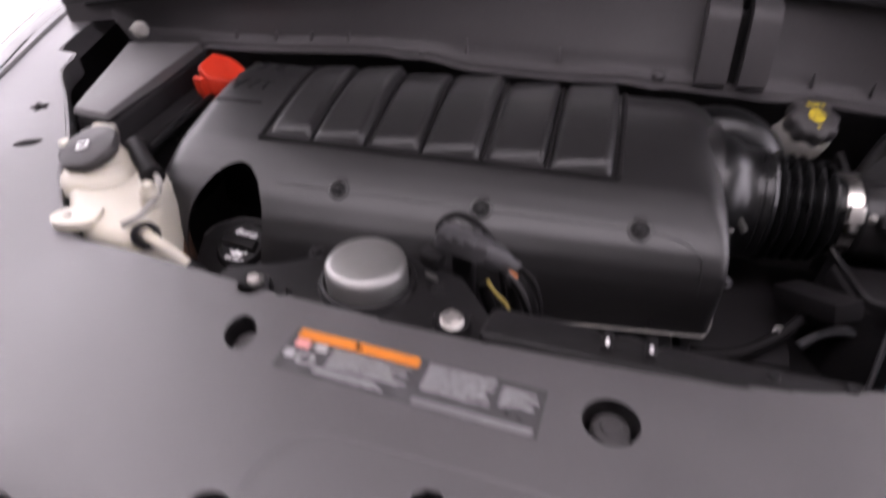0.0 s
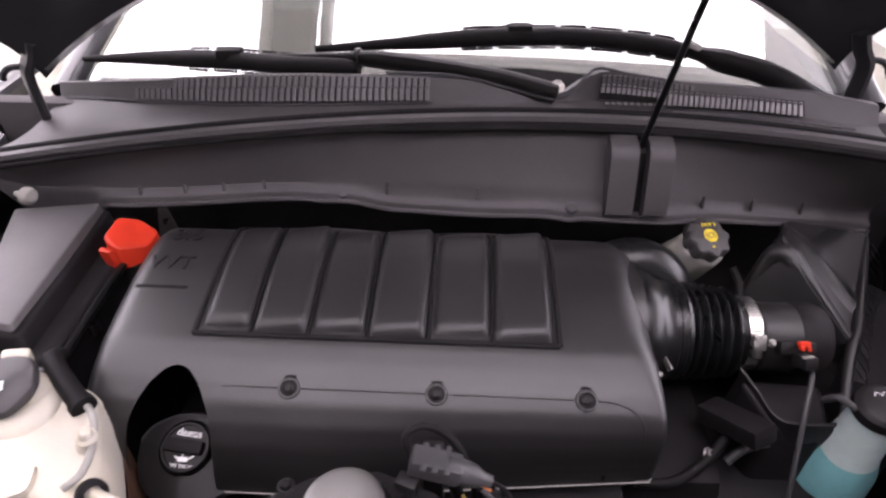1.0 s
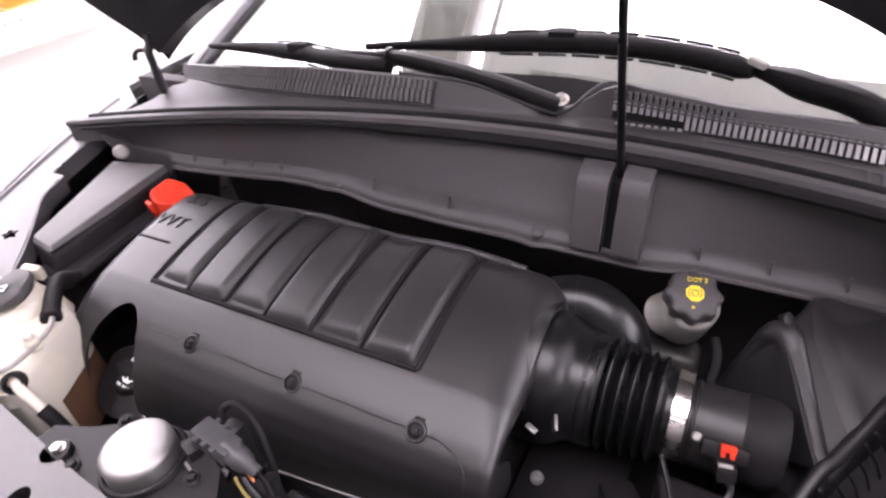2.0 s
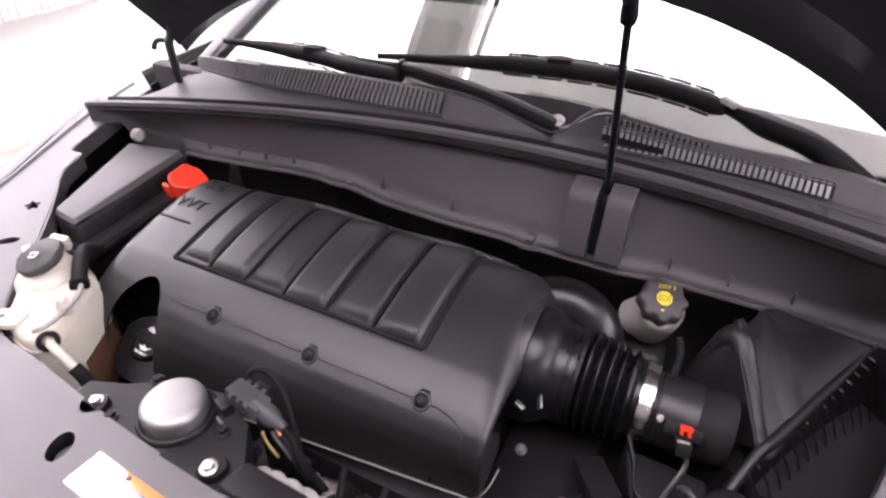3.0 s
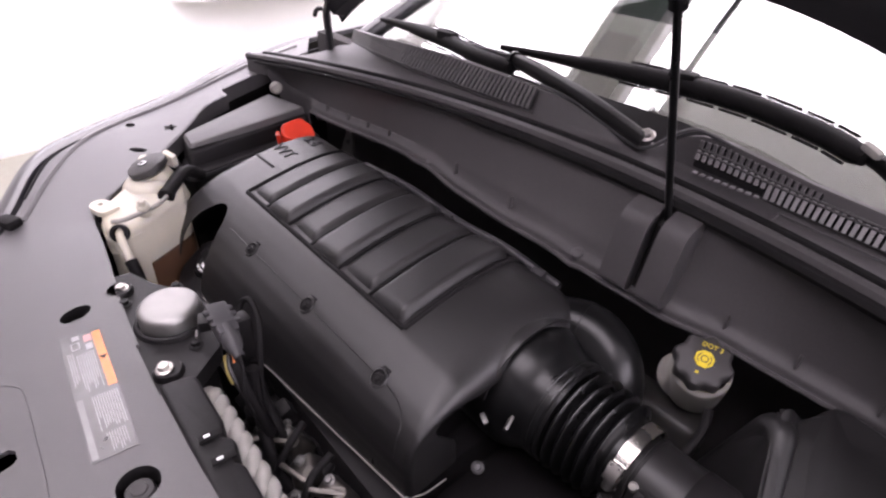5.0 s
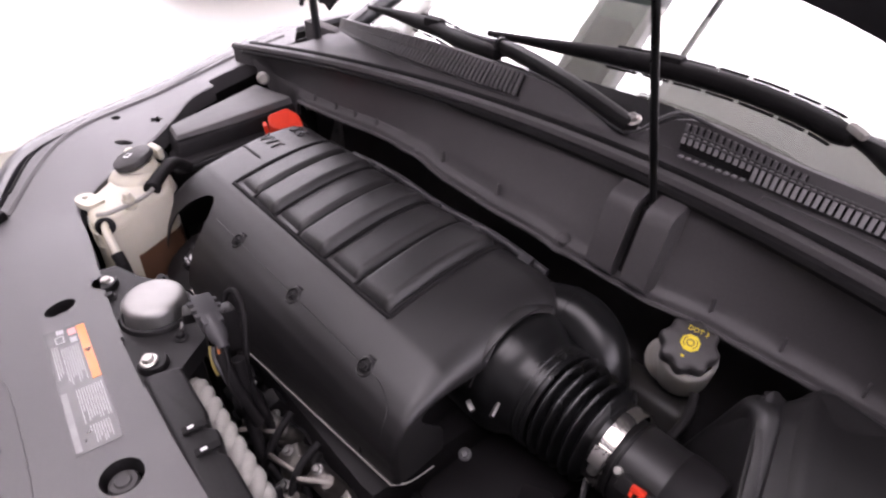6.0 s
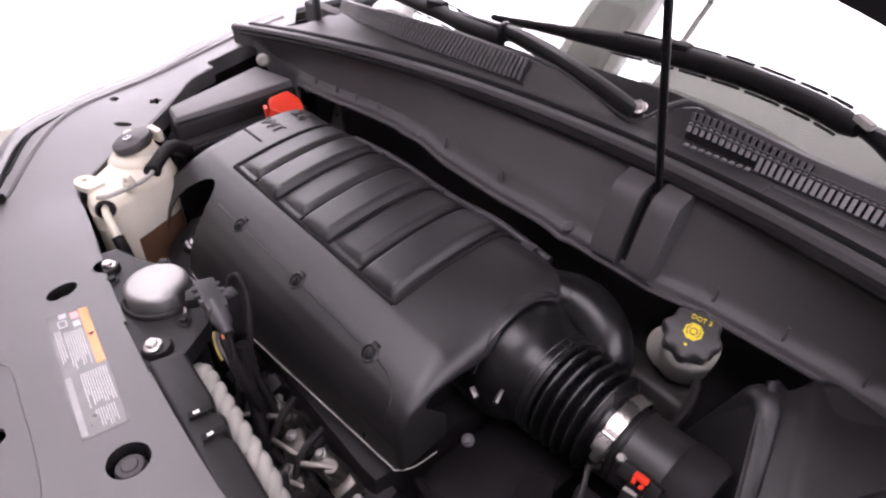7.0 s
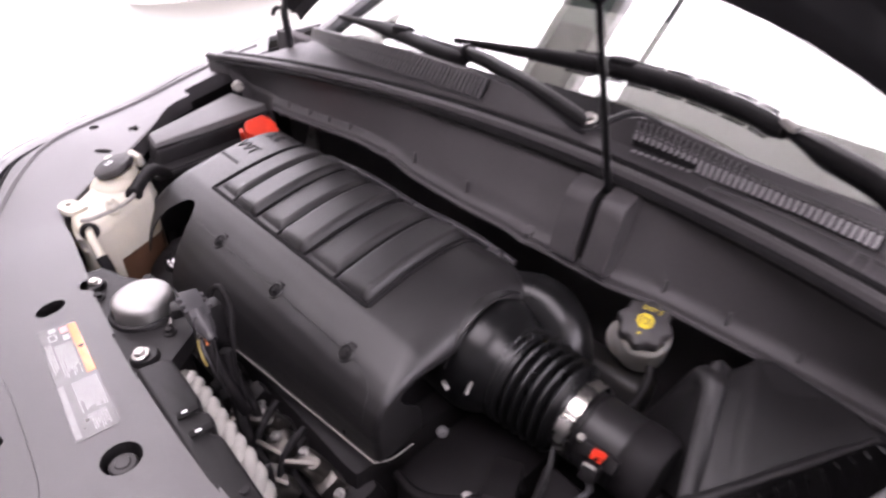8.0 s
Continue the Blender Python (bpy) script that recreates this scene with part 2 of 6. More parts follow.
def slab(outline, holes=(), low=0.0, high=0.01, lift=None, cuts=0.05):
    """A plate from an outline with real holes, of thickness high - low; lift(x, y) raises its points."""
    bm = bmesh.new()
    edges = []
    for loop in (outline, *holes):
        vs = [bm.verts.new((x, y, high)) for x, y in loop]
        edges += [bm.edges.new((a, b)) for a, b in zip(vs, vs[1:] + vs[:1])]
    bmesh.ops.triangle_fill(bm, use_beauty=True, use_dissolve=False, edges=edges)
    if lift:
        xs, ys = [p[0] for p in outline], [p[1] for p in outline]
        for axis, lo, hi in ((0, min(xs), max(xs)), (1, min(ys), max(ys))):
            n = int((hi - lo) / cuts)
            for k in range(1, n):
                co, no = [0, 0, 0], [0, 0, 0]
                co[axis], no[axis] = lo + (hi - lo) * k / n, 1
                bmesh.ops.bisect_plane(bm, geom=bm.verts[:] + bm.edges[:] + bm.faces[:], plane_co=co, plane_no=no)
    for f in bm.faces:
        if f.normal.z < 0:
            f.normal_flip()
    top, rim = bm.faces[:], [e for e in bm.edges if len(e.link_faces) == 1]
    under = {v: bm.verts.new((v.co.x, v.co.y, low)) for v in bm.verts[:]}
    for e in rim:
        p, q = e.verts
        bm.faces.new((p, q, under[q], under[p]))
    for f in top:
        bm.faces.new([under[v] for v in reversed(f.verts)])
    if lift:
        for v in bm.verts:
            v.co.z += lift(v.co.x, v.co.y)
    return bm


def oval(cx, cy, rx, ry, n=24, turn=0.0):
    c, s = math.cos(turn), math.sin(turn)
    return [(cx + rx * math.cos(a) * c - ry * math.sin(a) * s, cy + rx * math.cos(a) * s + ry * math.sin(a) * c) for a in (2 * math.pi * k / n for k in range(n))]


def star(cx, cy, r, n=30):
    """A five-lobed clip hole."""
    return [(cx + r * (0.78 + 0.22 * math.cos(5 * a)) * math.cos(a), cy + r * (0.78 + 0.22 * math.cos(5 * a)) * math.sin(a)) for a in (2 * math.pi * k / n for k in range(n))]


def sheet(rows, close_u=False):
    """A surface from rows of points."""
    bm = bmesh.new()
    vs = [[bm.verts.new(p) for p in row] for row in rows]
    for a, b in zip(vs[:-1], vs[1:]):
        for i in range(len(a) - 1 + close_u):
            j = (i + 1) % len(a)
            bm.faces.new((a[i], a[j], b[j], b[i]))
    return bm


def thick(bm, t):
    """Gives a surface a thickness t, to the inner side of its normals."""
    bmesh.ops.recalc_face_normals(bm, faces=bm.faces[:])
    bm.normal_update()
    faces, rim = bm.faces[:], [e for e in bm.edges if len(e.link_faces) == 1]
    under = {v: bm.verts.new(v.co - v.normal * t) for v in bm.verts[:]}
    for e in rim:
        bm.faces.new((e.verts[0], e.verts[1], under[e.verts[1]], under[e.verts[0]]))
    for f in faces:
        bm.faces.new([under[v] for v in reversed(f.verts)])
    return bm


def carve(bm, *cutters):
    """bm less the cutters."""
    def temp(b):
        me = bpy.data.meshes.new("tmp")
        bmesh.ops.recalc_face_normals(b, faces=b.faces[:])
        b.to_mesh(me)
        b.free()
        return new("tmp", me)
    base = temp(bm)
    tools = [temp(c) for c in cutters]
    for t in tools:
        md = base.modifiers.new("cut", "BOOLEAN")
        md.operation, md.solver, md.object = "DIFFERENCE", "EXACT", t
    bpy.context.view_layer.update()
    me = bpy.data.meshes.new_from_object(base.evaluated_get(bpy.context.evaluated_depsgraph_get()))
    out = bmesh.new()
    out.from_mesh(me)
    for o in (base, *tools):
        d = o.data
        bpy.data.objects.remove(o)
        bpy.data.meshes.remove(d)
    bpy.data.meshes.remove(me)
    return out


def lettering(text, size, m, deep=0.0006):
    """Raised letters as a bmesh, centred, then placed by m."""
    cu = bpy.data.curves.new("tmp", "FONT")
    cu.body, cu.size, cu.extrude, cu.align_x, cu.align_y, cu.resolution_u = text, size, deep, "CENTER", "CENTER", 3
    ob = new("tmp", cu)
    bpy.context.view_layer.update()
    me = bpy.data.meshes.new_from_object(ob.evaluated_get(bpy.context.evaluated_depsgraph_get()))
    bm = bmesh.new()
    bm.from_mesh(me)
    bpy.data.objects.remove(ob)
    bpy.data.curves.remove(cu)
    bpy.data.meshes.remove(me)
    return turned(bm, m)


def facing(at, normal, up=(0, 0, 1), spin=0.0):
    """A frame at a place: z along normal, y near up."""
    z = Vector(normal).normalized()
    y = Vector(up) - z * Vector(up).dot(z)
    y.normalize()
    x = y.cross(z)
    return Matrix.Translation(at) @ Matrix((x, y, z)).transposed().to_4x4() @ Matrix.Rotation(radians(spin), 4, "Z")


def prism(top, depth, bevel=0.006, seg=3, draft=0.03):
    """A solid under a sloping top, drawn down to height depth, with rounded corners and a rounded upper edge."""
    p = np.array([tuple(q) for q in top], float)
    a, bx, by = np.linalg.lstsq(np.c_[np.ones(len(p)), p[:, :2]], p[:, 2], rcond=None)[0]
    loop = [Vector((q[0], q[1])) for q in p]
    for k in range(3):
        cut = []
        for i, q in enumerate(loop):
            for other in (loop[i - 1], loop[(i + 1) % len(loop)]):
                d = other - q
                step = min(bevel * (1.0, 0.42, 0.2)[k], d.length * 0.3)
                cut.append(q + d.normalized() * step)
        loop = cut
    area = sum(loop[i - 1].x * q.y - q.x * loop[i - 1].y for i, q in enumerate(loop))
    turn = 1 if area > 0 else -1
    c = sum(loop, Vector((0, 0))) / len(loop)
    normals = []
    for i, q in enumerate(loop):
        t = (loop[(i + 1) % len(loop)] - loop[i - 1]).normalized()
        normals.append(Vector((t.y, -t.x)) * turn)
    bm = bmesh.new()
    rings = [[bm.verts.new((c.x + (q.x - c.x) * (1 + draft), c.y + (q.y - c.y) * (1 + draft), depth)) for q in loop]]
    for k in range(seg + 1):
        g = math.pi / 2 * k / seg
        inset, drop = bevel * (1 - math.cos(g)), bevel * (1 - math.sin(g))
        rings.append([bm.verts.new((q.x - n.x * inset, q.y - n.y * inset, a + bx * q.x + by * q.y - drop)) for q, n in zip(loop, normals)])
    for r, s in zip(rings[:-1], rings[1:]):
        for i in range(len(r)):
            j = (i + 1) % len(r)
            bm.faces.new((r[i], r[j], s[j], s[i]))
    lid = bm.faces.new(rings[-1])
    foot = bm.faces.new(rings[0][::-1])
    bmesh.ops.triangulate(bm, faces=[lid, foot])
    return bm


def hex_bolt(name, at, normal, r, parent, mat=None, label="zinc-plated hex bolt with washer"):
    """A flanged hex bolt head."""
    m = facing(at, normal, (0.3, 1, 0.2))
    bm = mesh_join(lathe([(0, 0), (r * 1.45, 0), (r * 1.5, r * 0.15), (r * 1.3, r * 0.3), (r, r * 0.35)], 20),
                   lathe([(r, r * 0.2), (r, r * 0.95), (r * 0.85, r * 1.1), (r * 0.5, r * 1.12), (r * 0.45, r * 1.0), (0, r * 1.0)], 6))
    return part(name, turned(bm, m), mat or ZINC, parent, label, angle=25)


def sstep(a, b, x):
    t = min(1, max(0, (x - a) / (b - a)))
    return t * t * (3 - 2 * t)


# maps (u, v, w) to (w, u, v)
SIDEWAYS = Matrix(((0, 0, 1, 0), (1, 0, 0, 0), (0, 1, 0, 0), (0, 0, 0, 1)))


# ---- the room ----
ROOM = (-3.1, 3.1, -2.2, 4.6, 3.1)  # west, east, south, north, height


def room():
    w, e, s, n, h = ROOM
    d = 0.15
    fl = tagged(part("floor", rbox((e - w + 2 * d, n - s + 2 * d, 0.1), 0, m=pose((w + e) / 2, (s + n) / 2, -0.05)), FLOOR, smooth=False),
                "sealed beige concrete workshop floor", "floor", kind="structure")
    tagged(part("ceiling", rbox((e - w + 2 * d, n - s + 2 * d, 0.1), 0, m=pose((w + e) / 2, (s + n) / 2, h + 0.05)), WALL, smooth=False),
           "white painted workshop ceiling", "ceiling", kind="structure")
    for name, size, at in (("wall_west", (d, n - s, h), (w - d / 2, (s + n) / 2, h / 2)), ("wall_east", (d, n - s, h), (e + d / 2, (s + n) / 2, h / 2)),
                           ("wall_south", (e - w + 2 * d, d, h), ((w + e) / 2, s - d / 2, h / 2)), ("wall_north", (e - w + 2 * d, d, h), ((w + e) / 2, n + d / 2, h / 2))):
        # the south wall is never seen; its dark tone dims the bay's front faces
        tagged(part(name, rbox(size, 0, m=pose(*at)), DIMWALL if name == "wall_south" else WALL, smooth=False), "unseen dark grey wall added to dim reflections" if name == "wall_south" else "plain white painted workshop wall", "wall", kind="structure")
    for i, (x, y, sx, sy) in enumerate(((-1.97, 1.75, 2.05, 3.5), (0.36, 2.46, 2.56, 2.08), (0.075, -0.72, 3.05, 1.25))):
        lamp = thing("ceiling_light", "flat white glowing ceiling light panel", "ceiling light", "ceiling lights", at=(x, y, h))
        part("diffuser", rbox((sx, sy, 0.02), 0.004, m=pose(x, y, h - 0.03)), PANEL, lamp, "glowing white diffuser")
        for k, (px, py, ex, ey) in enumerate(((0, sy / 2 + 0.015, sx + 0.06, 0.03), (0, -sy / 2 - 0.015, sx + 0.06, 0.03), (sx / 2 + 0.015, 0, 0.03, sy), (-sx / 2 - 0.015, 0, 0.03, sy))):
            part("frame", rbox((ex, ey, 0.05), 0.003, m=pose(x + px, y + py, h - 0.025)), WALL, lamp)
    # unseen body, added to give the green band mirrored in the windscreen
    duct = thing("mirrored_band", "unseen long green body with white strips, added for the band mirrored in the windscreen", "duct", at=(-0.49, 4.5, 1.72))
    part("band_body", rbox((0.13, 3.6, 0.08), 0.02, m=pose(-0.495, 2.80, 1.72)), BANDGREEN, duct, "dark green body of the mirrored band")
    part("band_dark_end", rbox((0.12, 0.32, 0.07), 0.01, m=pose(-0.495, 0.86, 1.72)), RUBBER, duct, "black end for the dark foot of the band")
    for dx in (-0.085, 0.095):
        part("rail", rbox((0.035, 3.9, 0.05), 0.015, m=pose(-0.495 + dx, 2.65, 1.72)), WALL, duct, "white strip beside the band")
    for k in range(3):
        part("band_line", rbox((0.14, 0.012, 0.09), 0.004, m=pose(-0.495, 1.5 + 0.8 * k, 1.72)), LIGHTGREY, duct, "grey cross line of the band")


def side_fill(name, side, y0, y1, z0, z1, glow, n=3):
    """A wide unseen window high in a side wall, its glow added as fill light."""
    x, d = (ROOM[0], 1) if side == "west" else (ROOM[1], -1)
    ob = thing(name, "unseen bright window in a white frame, added as fill light", "window", kind="structure", at=(x, (y0 + y1) / 2, z0))
    for k in range(n):
        a, b = y0 + (y1 - y0) * k / n, y0 + (y1 - y0) * (k + 1) / n
        part("pane", rbox((0.012, b - a - 0.05, z1 - z0 - 0.05), 0.002, m=pose(x + d * 0.012, (a + b) / 2, (z0 + z1) / 2)), glow, ob, "glowing fill pane")
    for k in range(n + 1):
        part("window_frame", rbox((0.05, 0.05, z1 - z0 + 0.05), 0.006, m=pose(x + d * 0.025, y0 + (y1 - y0) * k / n, (z0 + z1) / 2)), WALL, ob)
    for z in (z0, z1):
        part("window_frame", rbox((0.04, y1 - y0 - 0.05, 0.05), 0.006, m=pose(x + d * 0.02, (y0 + y1) / 2, z)), WALL, ob)
    part("window_sill", rbox((0.16, y1 - y0 + 0.2, 0.03), 0.006, m=pose(x + d * 0.08, (y0 + y1) / 2, z0 - 0.045)), WALL, ob, "white sill")


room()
side_fill("fill_window_1", "west", -0.3, 2.9, 1.45, 2.75, FILLGLOW)
side_fill("fill_window_2", "east", -1.2, 2.4, 1.35, 2.75, EASTGLOW)


def display_counter():
    """A half-round slatted ledge on the west wall, with boxes on it."""
    ob = thing("display_counter", "half-round slatted grey display ledge on the white wall", "display ledge", at=(-3.1, 1.46, 0.70))
    edge = [(-3.098 + 0.20 * math.sin(a), 1.46 - 0.62 * math.cos(a)) for a in [math.pi * k / 24 for k in range(25)]]
    part("top", slab(edge, [], 0.80, 0.83), WALL, ob, "white rounded top", angle=30)
    inner = [(-3.098 + 0.18 * math.sin(a), 1.46 - 0.585 * math.cos(a)) for a in [math.pi * k / 24 for k in range(25)]]
    part("drum", slab(inner, [], 0.67, 0.80), LIGHTGREY, ob, "light grey rounded body", angle=30)
    for k in range(1, 46):
        a = math.pi * k / 46
        part("slat", rbox((0.012, 0.022, 0.14), 0.003, m=pose(-3.098 + 0.185 * math.sin(a), 1.46 - 0.60 * math.cos(a), 0.735, 0, 0, math.degrees(-math.cos(a) * 0.35))), WALL, ob)
    for y, x, mat, what in ((1.16, -3.02, PALEYELLOW, "pale yellow"), (1.46, -3.0, ORANGE, "orange"), (1.76, -3.02, PALEYELLOW, "pale yellow")):
        box = thing("storage_box", what + " cardboard box on the display ledge", "box", "boxes on the ledge", at=(x, y, 0.83))
        part("box_body", rbox((0.12, 0.20, 0.14), 0.006, m=pose(x, y, 0.901)), mat, box)
        part("box_lid", rbox((0.128, 0.208, 0.03), 0.004, m=pose(x, y, 0.985)), WALL, box, "white lid")


display_counter()


# ---- the car's shell ----
NOSE = [(0.0, -0.470), (-0.20, -0.430), (-0.34, -0.340), (-0.45, -0.262), (-0.58, -0.185), (-0.655, -0.075),
        (-0.700, 0.020), (-0.735, 0.110), (-0.770, 0.210), (-0.800, 0.320), (-0.830, 0.440), (-0.850, 0.560), (-0.870, 0.75)]


def edge_z(x, y):
    """Height of the panel round the engine bay: level in front, rising along the sides."""
    side = sstep(0.33, 0.62, abs(x))
    return 0.938 + 0.030 * side + 0.045 * side * sstep(0.0, 0.45, y) - 0.05 * sstep(-0.36, -0.50, y)


def smooth_plan(pts, per=5):
    return [(p.x, p.y) for p in smooth_line([(x, y, 0) for x, y in pts], per)]


def car_body():
    body = thing("car_body", "dark metallic car front with its hood open", "car", at=(0, 0.6, 0))
    plan = smooth_plan(NOSE)
    for sgn, name in ((1, "fender"), (-1, "fender")):
        rows = []
        for x, y in plan:
            k = math.hypot(x, y + 0.1) or 1
            z = edge_z(x, y)
            nx, ny = (x, y * 0.55) if y < 0.2 else (x, 0.0)
            q = math.hypot(nx, ny) or 1
            nx, ny = nx / q, ny / q
            prof = ((-0.045, -0.010), (-0.040, 0.0), (-0.030, 0.004), (-0.012, 0.004), (0.004, -0.004), (0.016, -0.020), (0.04, -0.08), (0.075, -0.2), (0.09, -0.4), (0.07, -0.75), (0.05, -z + 0.002))
            rows.append([(sgn * (x + nx * o), y + ny * o, z + dz) for o, dz in prof])
        part(name, thick(sheet(rows), 0.003), PAINT, body, "glossy dark painted fender and bumper edge")
    # inner bay: floor pan, side aprons and bulkhead
    part("bay_floor", rbox((1.36, 1.0, 0.04), 0.01, m=pose(0, 0.12, 0.42)), BAY, body, "black underside of the engine bay")
    for sgn in (1, -1):
        rows = [[(sgn * x, y, z) for z in (0.42, 0.6, 0.8, edge_z(x, y) - 0.012)] for x, y in smooth_plan([(-0.33, -0.32), (-0.46, -0.20), (-0.60, -0.05), (-0.66, 0.12), (-0.70, 0.25), (-0.74, 0.42), (-0.78, 0.6)])]
        part("inner_apron", thick(sheet(rows), 0.004), BAY, body, "black painted inner apron")
        part("strut_tower", lathe([(0.13, 0.42), (0.13, 0.80), (0.115, 0.845), (0.05, 0.855), (0.0, 0.855)], 32, pose(sgn * 0.56, 0.22, 0)), BAY, body)
    part("bulkhead", rbox((1.5, 0.03, 0.62), 0.005, m=pose(0, 0.47, 0.73)), LINER, body, "black bulkhead behind the engine")
    part("front_crossmember", rbox((0.9, 0.05, 0.50), 0.01, m=pose(0, -0.235, 0.67)), BAY, body, "black radiator support")
    # cabin behind the windscreen
    part("cabin_floor", rbox((1.55, 2.2, 0.05), 0.01, m=pose(0, 1.75, 0.35)), BAY, body)
    part("cabin_back", rbox((1.55, 0.05, 0.75), 0.01, m=pose(0, 2.85, 0.72)), PAINT, body)
    for sgn in (1, -1):
        part("cabin_side", rbox((0.06, 2.25, 0.9), 0.01, m=pose(sgn * 0.80, 1.72, 0.50)), PAINT, body, "dark painted cabin side")
        part("a_pillar", tube([(sgn * 0.672, 0.53, 1.025), (sgn * 0.652, 0.74, 1.125), (sgn * 0.61, 1.10, 1.285), (sgn * 0.57, 1.545, 1.465)], 0.020, 10, flat=1.3), PAINT, body, "glossy dark windscreen pillar")
    part("roof", thick(sheet([[(x, y, 1.465 + 0.05 * (1 - (x / 0.6) ** 2) + 0.03 * math.sin((y - 1.545) * 1.6)) for x in (-0.62, -0.4, -0.2, 0, 0.2, 0.4, 0.62)] for y in (1.545, 1.75, 2.0, 2.4, 2.85)]), 0.01), PAINT, body)
    part("bumper_foot", rbox((1.3, 0.5, 0.42), 0.05, m=pose(0, -0.1, 0.21)), BAY, body)


car_body()


def glass_at(x, v):
    """The windscreen: v runs from its foot (0) to the roof (1)."""
    return (x * (1 - 0.16 * v), 0.545 + 0.02 * x + 1.0 * v, 1.038 - 0.02 * x * x + 0.47 * v - 0.05 * v * v)


def windscreen():
    ob = thing("windscreen", "sloped car windscreen glass mirroring white light", "windscreen", at=(0, 0.5, 1.07))
    xs = [-0.66 + 0.055 * i for i in range(25)]
    pane = part("pane", thick(sheet([[glass_at(x, k / 20) for x in xs] for k in range(21)]), 0.004), WINDOW, ob)
    pane.visible_shadow = False
    part("black_border", thick(sheet([[Vector(glass_at(x, v)) + Vector((0, 0, -0.006)) for x in xs] for v in (-0.006, 0.0, 0.012, 0.024)]), 0.001), RUBBER, ob, "black printed border")
    for sgn in (1, -1):
        part("side_moulding", tube([Vector(glass_at(sgn * 0.66, k / 8)) + Vector((sgn * 0.004, -0.004, 0.002)) for k in range(9)], 0.007, 8, per=2), RUBBER, ob, "black side moulding")
    dash = thing("dashboard", "beige moulded dashboard top under the windscreen", "dashboard", at=(0, 0.8, 0.4))
    cols = [-0.636 + 0.053 * i for i in range(25)]
    rows = [[(x, 0.560 + 0.02 * x + v * 0.64, 1.020 + 0.06 * math.sin(v * 2.6) - 0.03 * x * x) for x in cols] for v in [k / 10 for k in range(11)]]
    rows.append([(x, 1.22, 0.38) for x in cols])
    part("dash_top", thick(sheet(rows), 0.01), BEIGE, dash)


windscreen()


def hood():
    ob = thing("hood", "open dark car hood with ribbed inner panel, propped up", "hood", at=(0, 0.45, 1.12))
    ang = radians(57)
    up, ahead = math.sin(ang), -math.cos(ang)

    def spot(x, v, off=0.0):
        """v runs from the rear edge (0) to the front edge (1); off lies towards the inner side."""
        y0, z0 = 0.575 + 0.104 * x - 0.229 * x ** 2 + 0.286 * x ** 4, 1.270 - 0.012 * x - 0.289 * x ** 2 - 0.479 * x ** 4
        length = 0.98 - 0.28 * (x / 0.75) ** 2
        bow = 0.05 * math.sin(math.pi * min(1, v)) - 0.03 * v
        s = v * length
        return (x, y0 + ahead * s + up * (bow - off), z0 + up * s - ahead * (bow - off))

    def flare(v):
        """Rounded rear corners: the hood widens in its first third."""
        return 1 + 0.08 * sstep(0.0, 0.3, v)

    xs = [-0.640 + 1.270 * i / 40 for i in range(41)]
    part("outer_skin", thick(sheet([[spot(x * flare(v / 20), v / 20) for x in xs] for v in range(21)]), 0.003), PAINT, ob, "glossy dark painted outer skin")
    # inner frame: a rolled rim all round with a sunken field inside
    rows = []
    for v in range(41):
        row = []
        for i in range(61):
            x = -0.627 + 1.244 * i / 60
            t = 0.008 + 0.975 * v / 40
            dx, dv = min(x + 0.627, 0.617 - x), min(t, 1 - t) * 0.95
            d = min(dx, dv)
            rim = 0.034 * sstep(0.0, 0.022, d) * (1 - 0.55 * sstep(0.075, 0.10, d))
            rib = 0.016 * math.exp(-((abs(x) - 0.30 - 0.12 * t) / 0.022) ** 2) * sstep(0.09, 0.14, d)
            row.append(spot(x * flare(t), t, 0.006 + rim + rib))
        rows.append(row)
    part("inner_frame", thick(sheet(rows), 0.002), INNER, ob, "black painted inner frame with rolled rim")
    rows = [[spot(x, t, 0.030) for x in [-0.45 + 0.9 * i / 20 for i in range(21)]] for t in [0.20 + 0.62 * k / 12 for k in range(13)]]
    part("liner", thick(sheet(rows), 0.008), LINER, ob, "dark felt hood liner")
    for sgn, dx, dy in ((1, 0.048, 0.115), (-1, -0.050, 0.010)):
        spot_at = lambda x, y, z: (sgn * x + dx, y + dy, z + 0.014)
        part("hinge_arm", tube([spot_at(0.588, 0.415, 1.015), spot_at(0.586, 0.412, 1.070), spot_at(0.580, 0.408, 1.095), spot_at(0.566, 0.406, 1.115), spot_at(0.552, 0.400, 1.140)], 0.014, 8, flat=0.6), INNER, ob, "black steel hinge arm")
        part("hinge_hook", tube([spot_at(0.582, 0.408, 1.098), spot_at(0.600, 0.402, 1.098), spot_at(0.612, 0.400, 1.090), spot_at(0.616, 0.399, 1.080)], 0.005, 8), INNER, ob)
        part("hinge_bracket", rbox((0.05, 0.09, 0.10), 0.008, m=pose(*spot_at(0.605, 0.42, 0.900), 0, 0, sgn * 20)), INNER, ob)


hood()


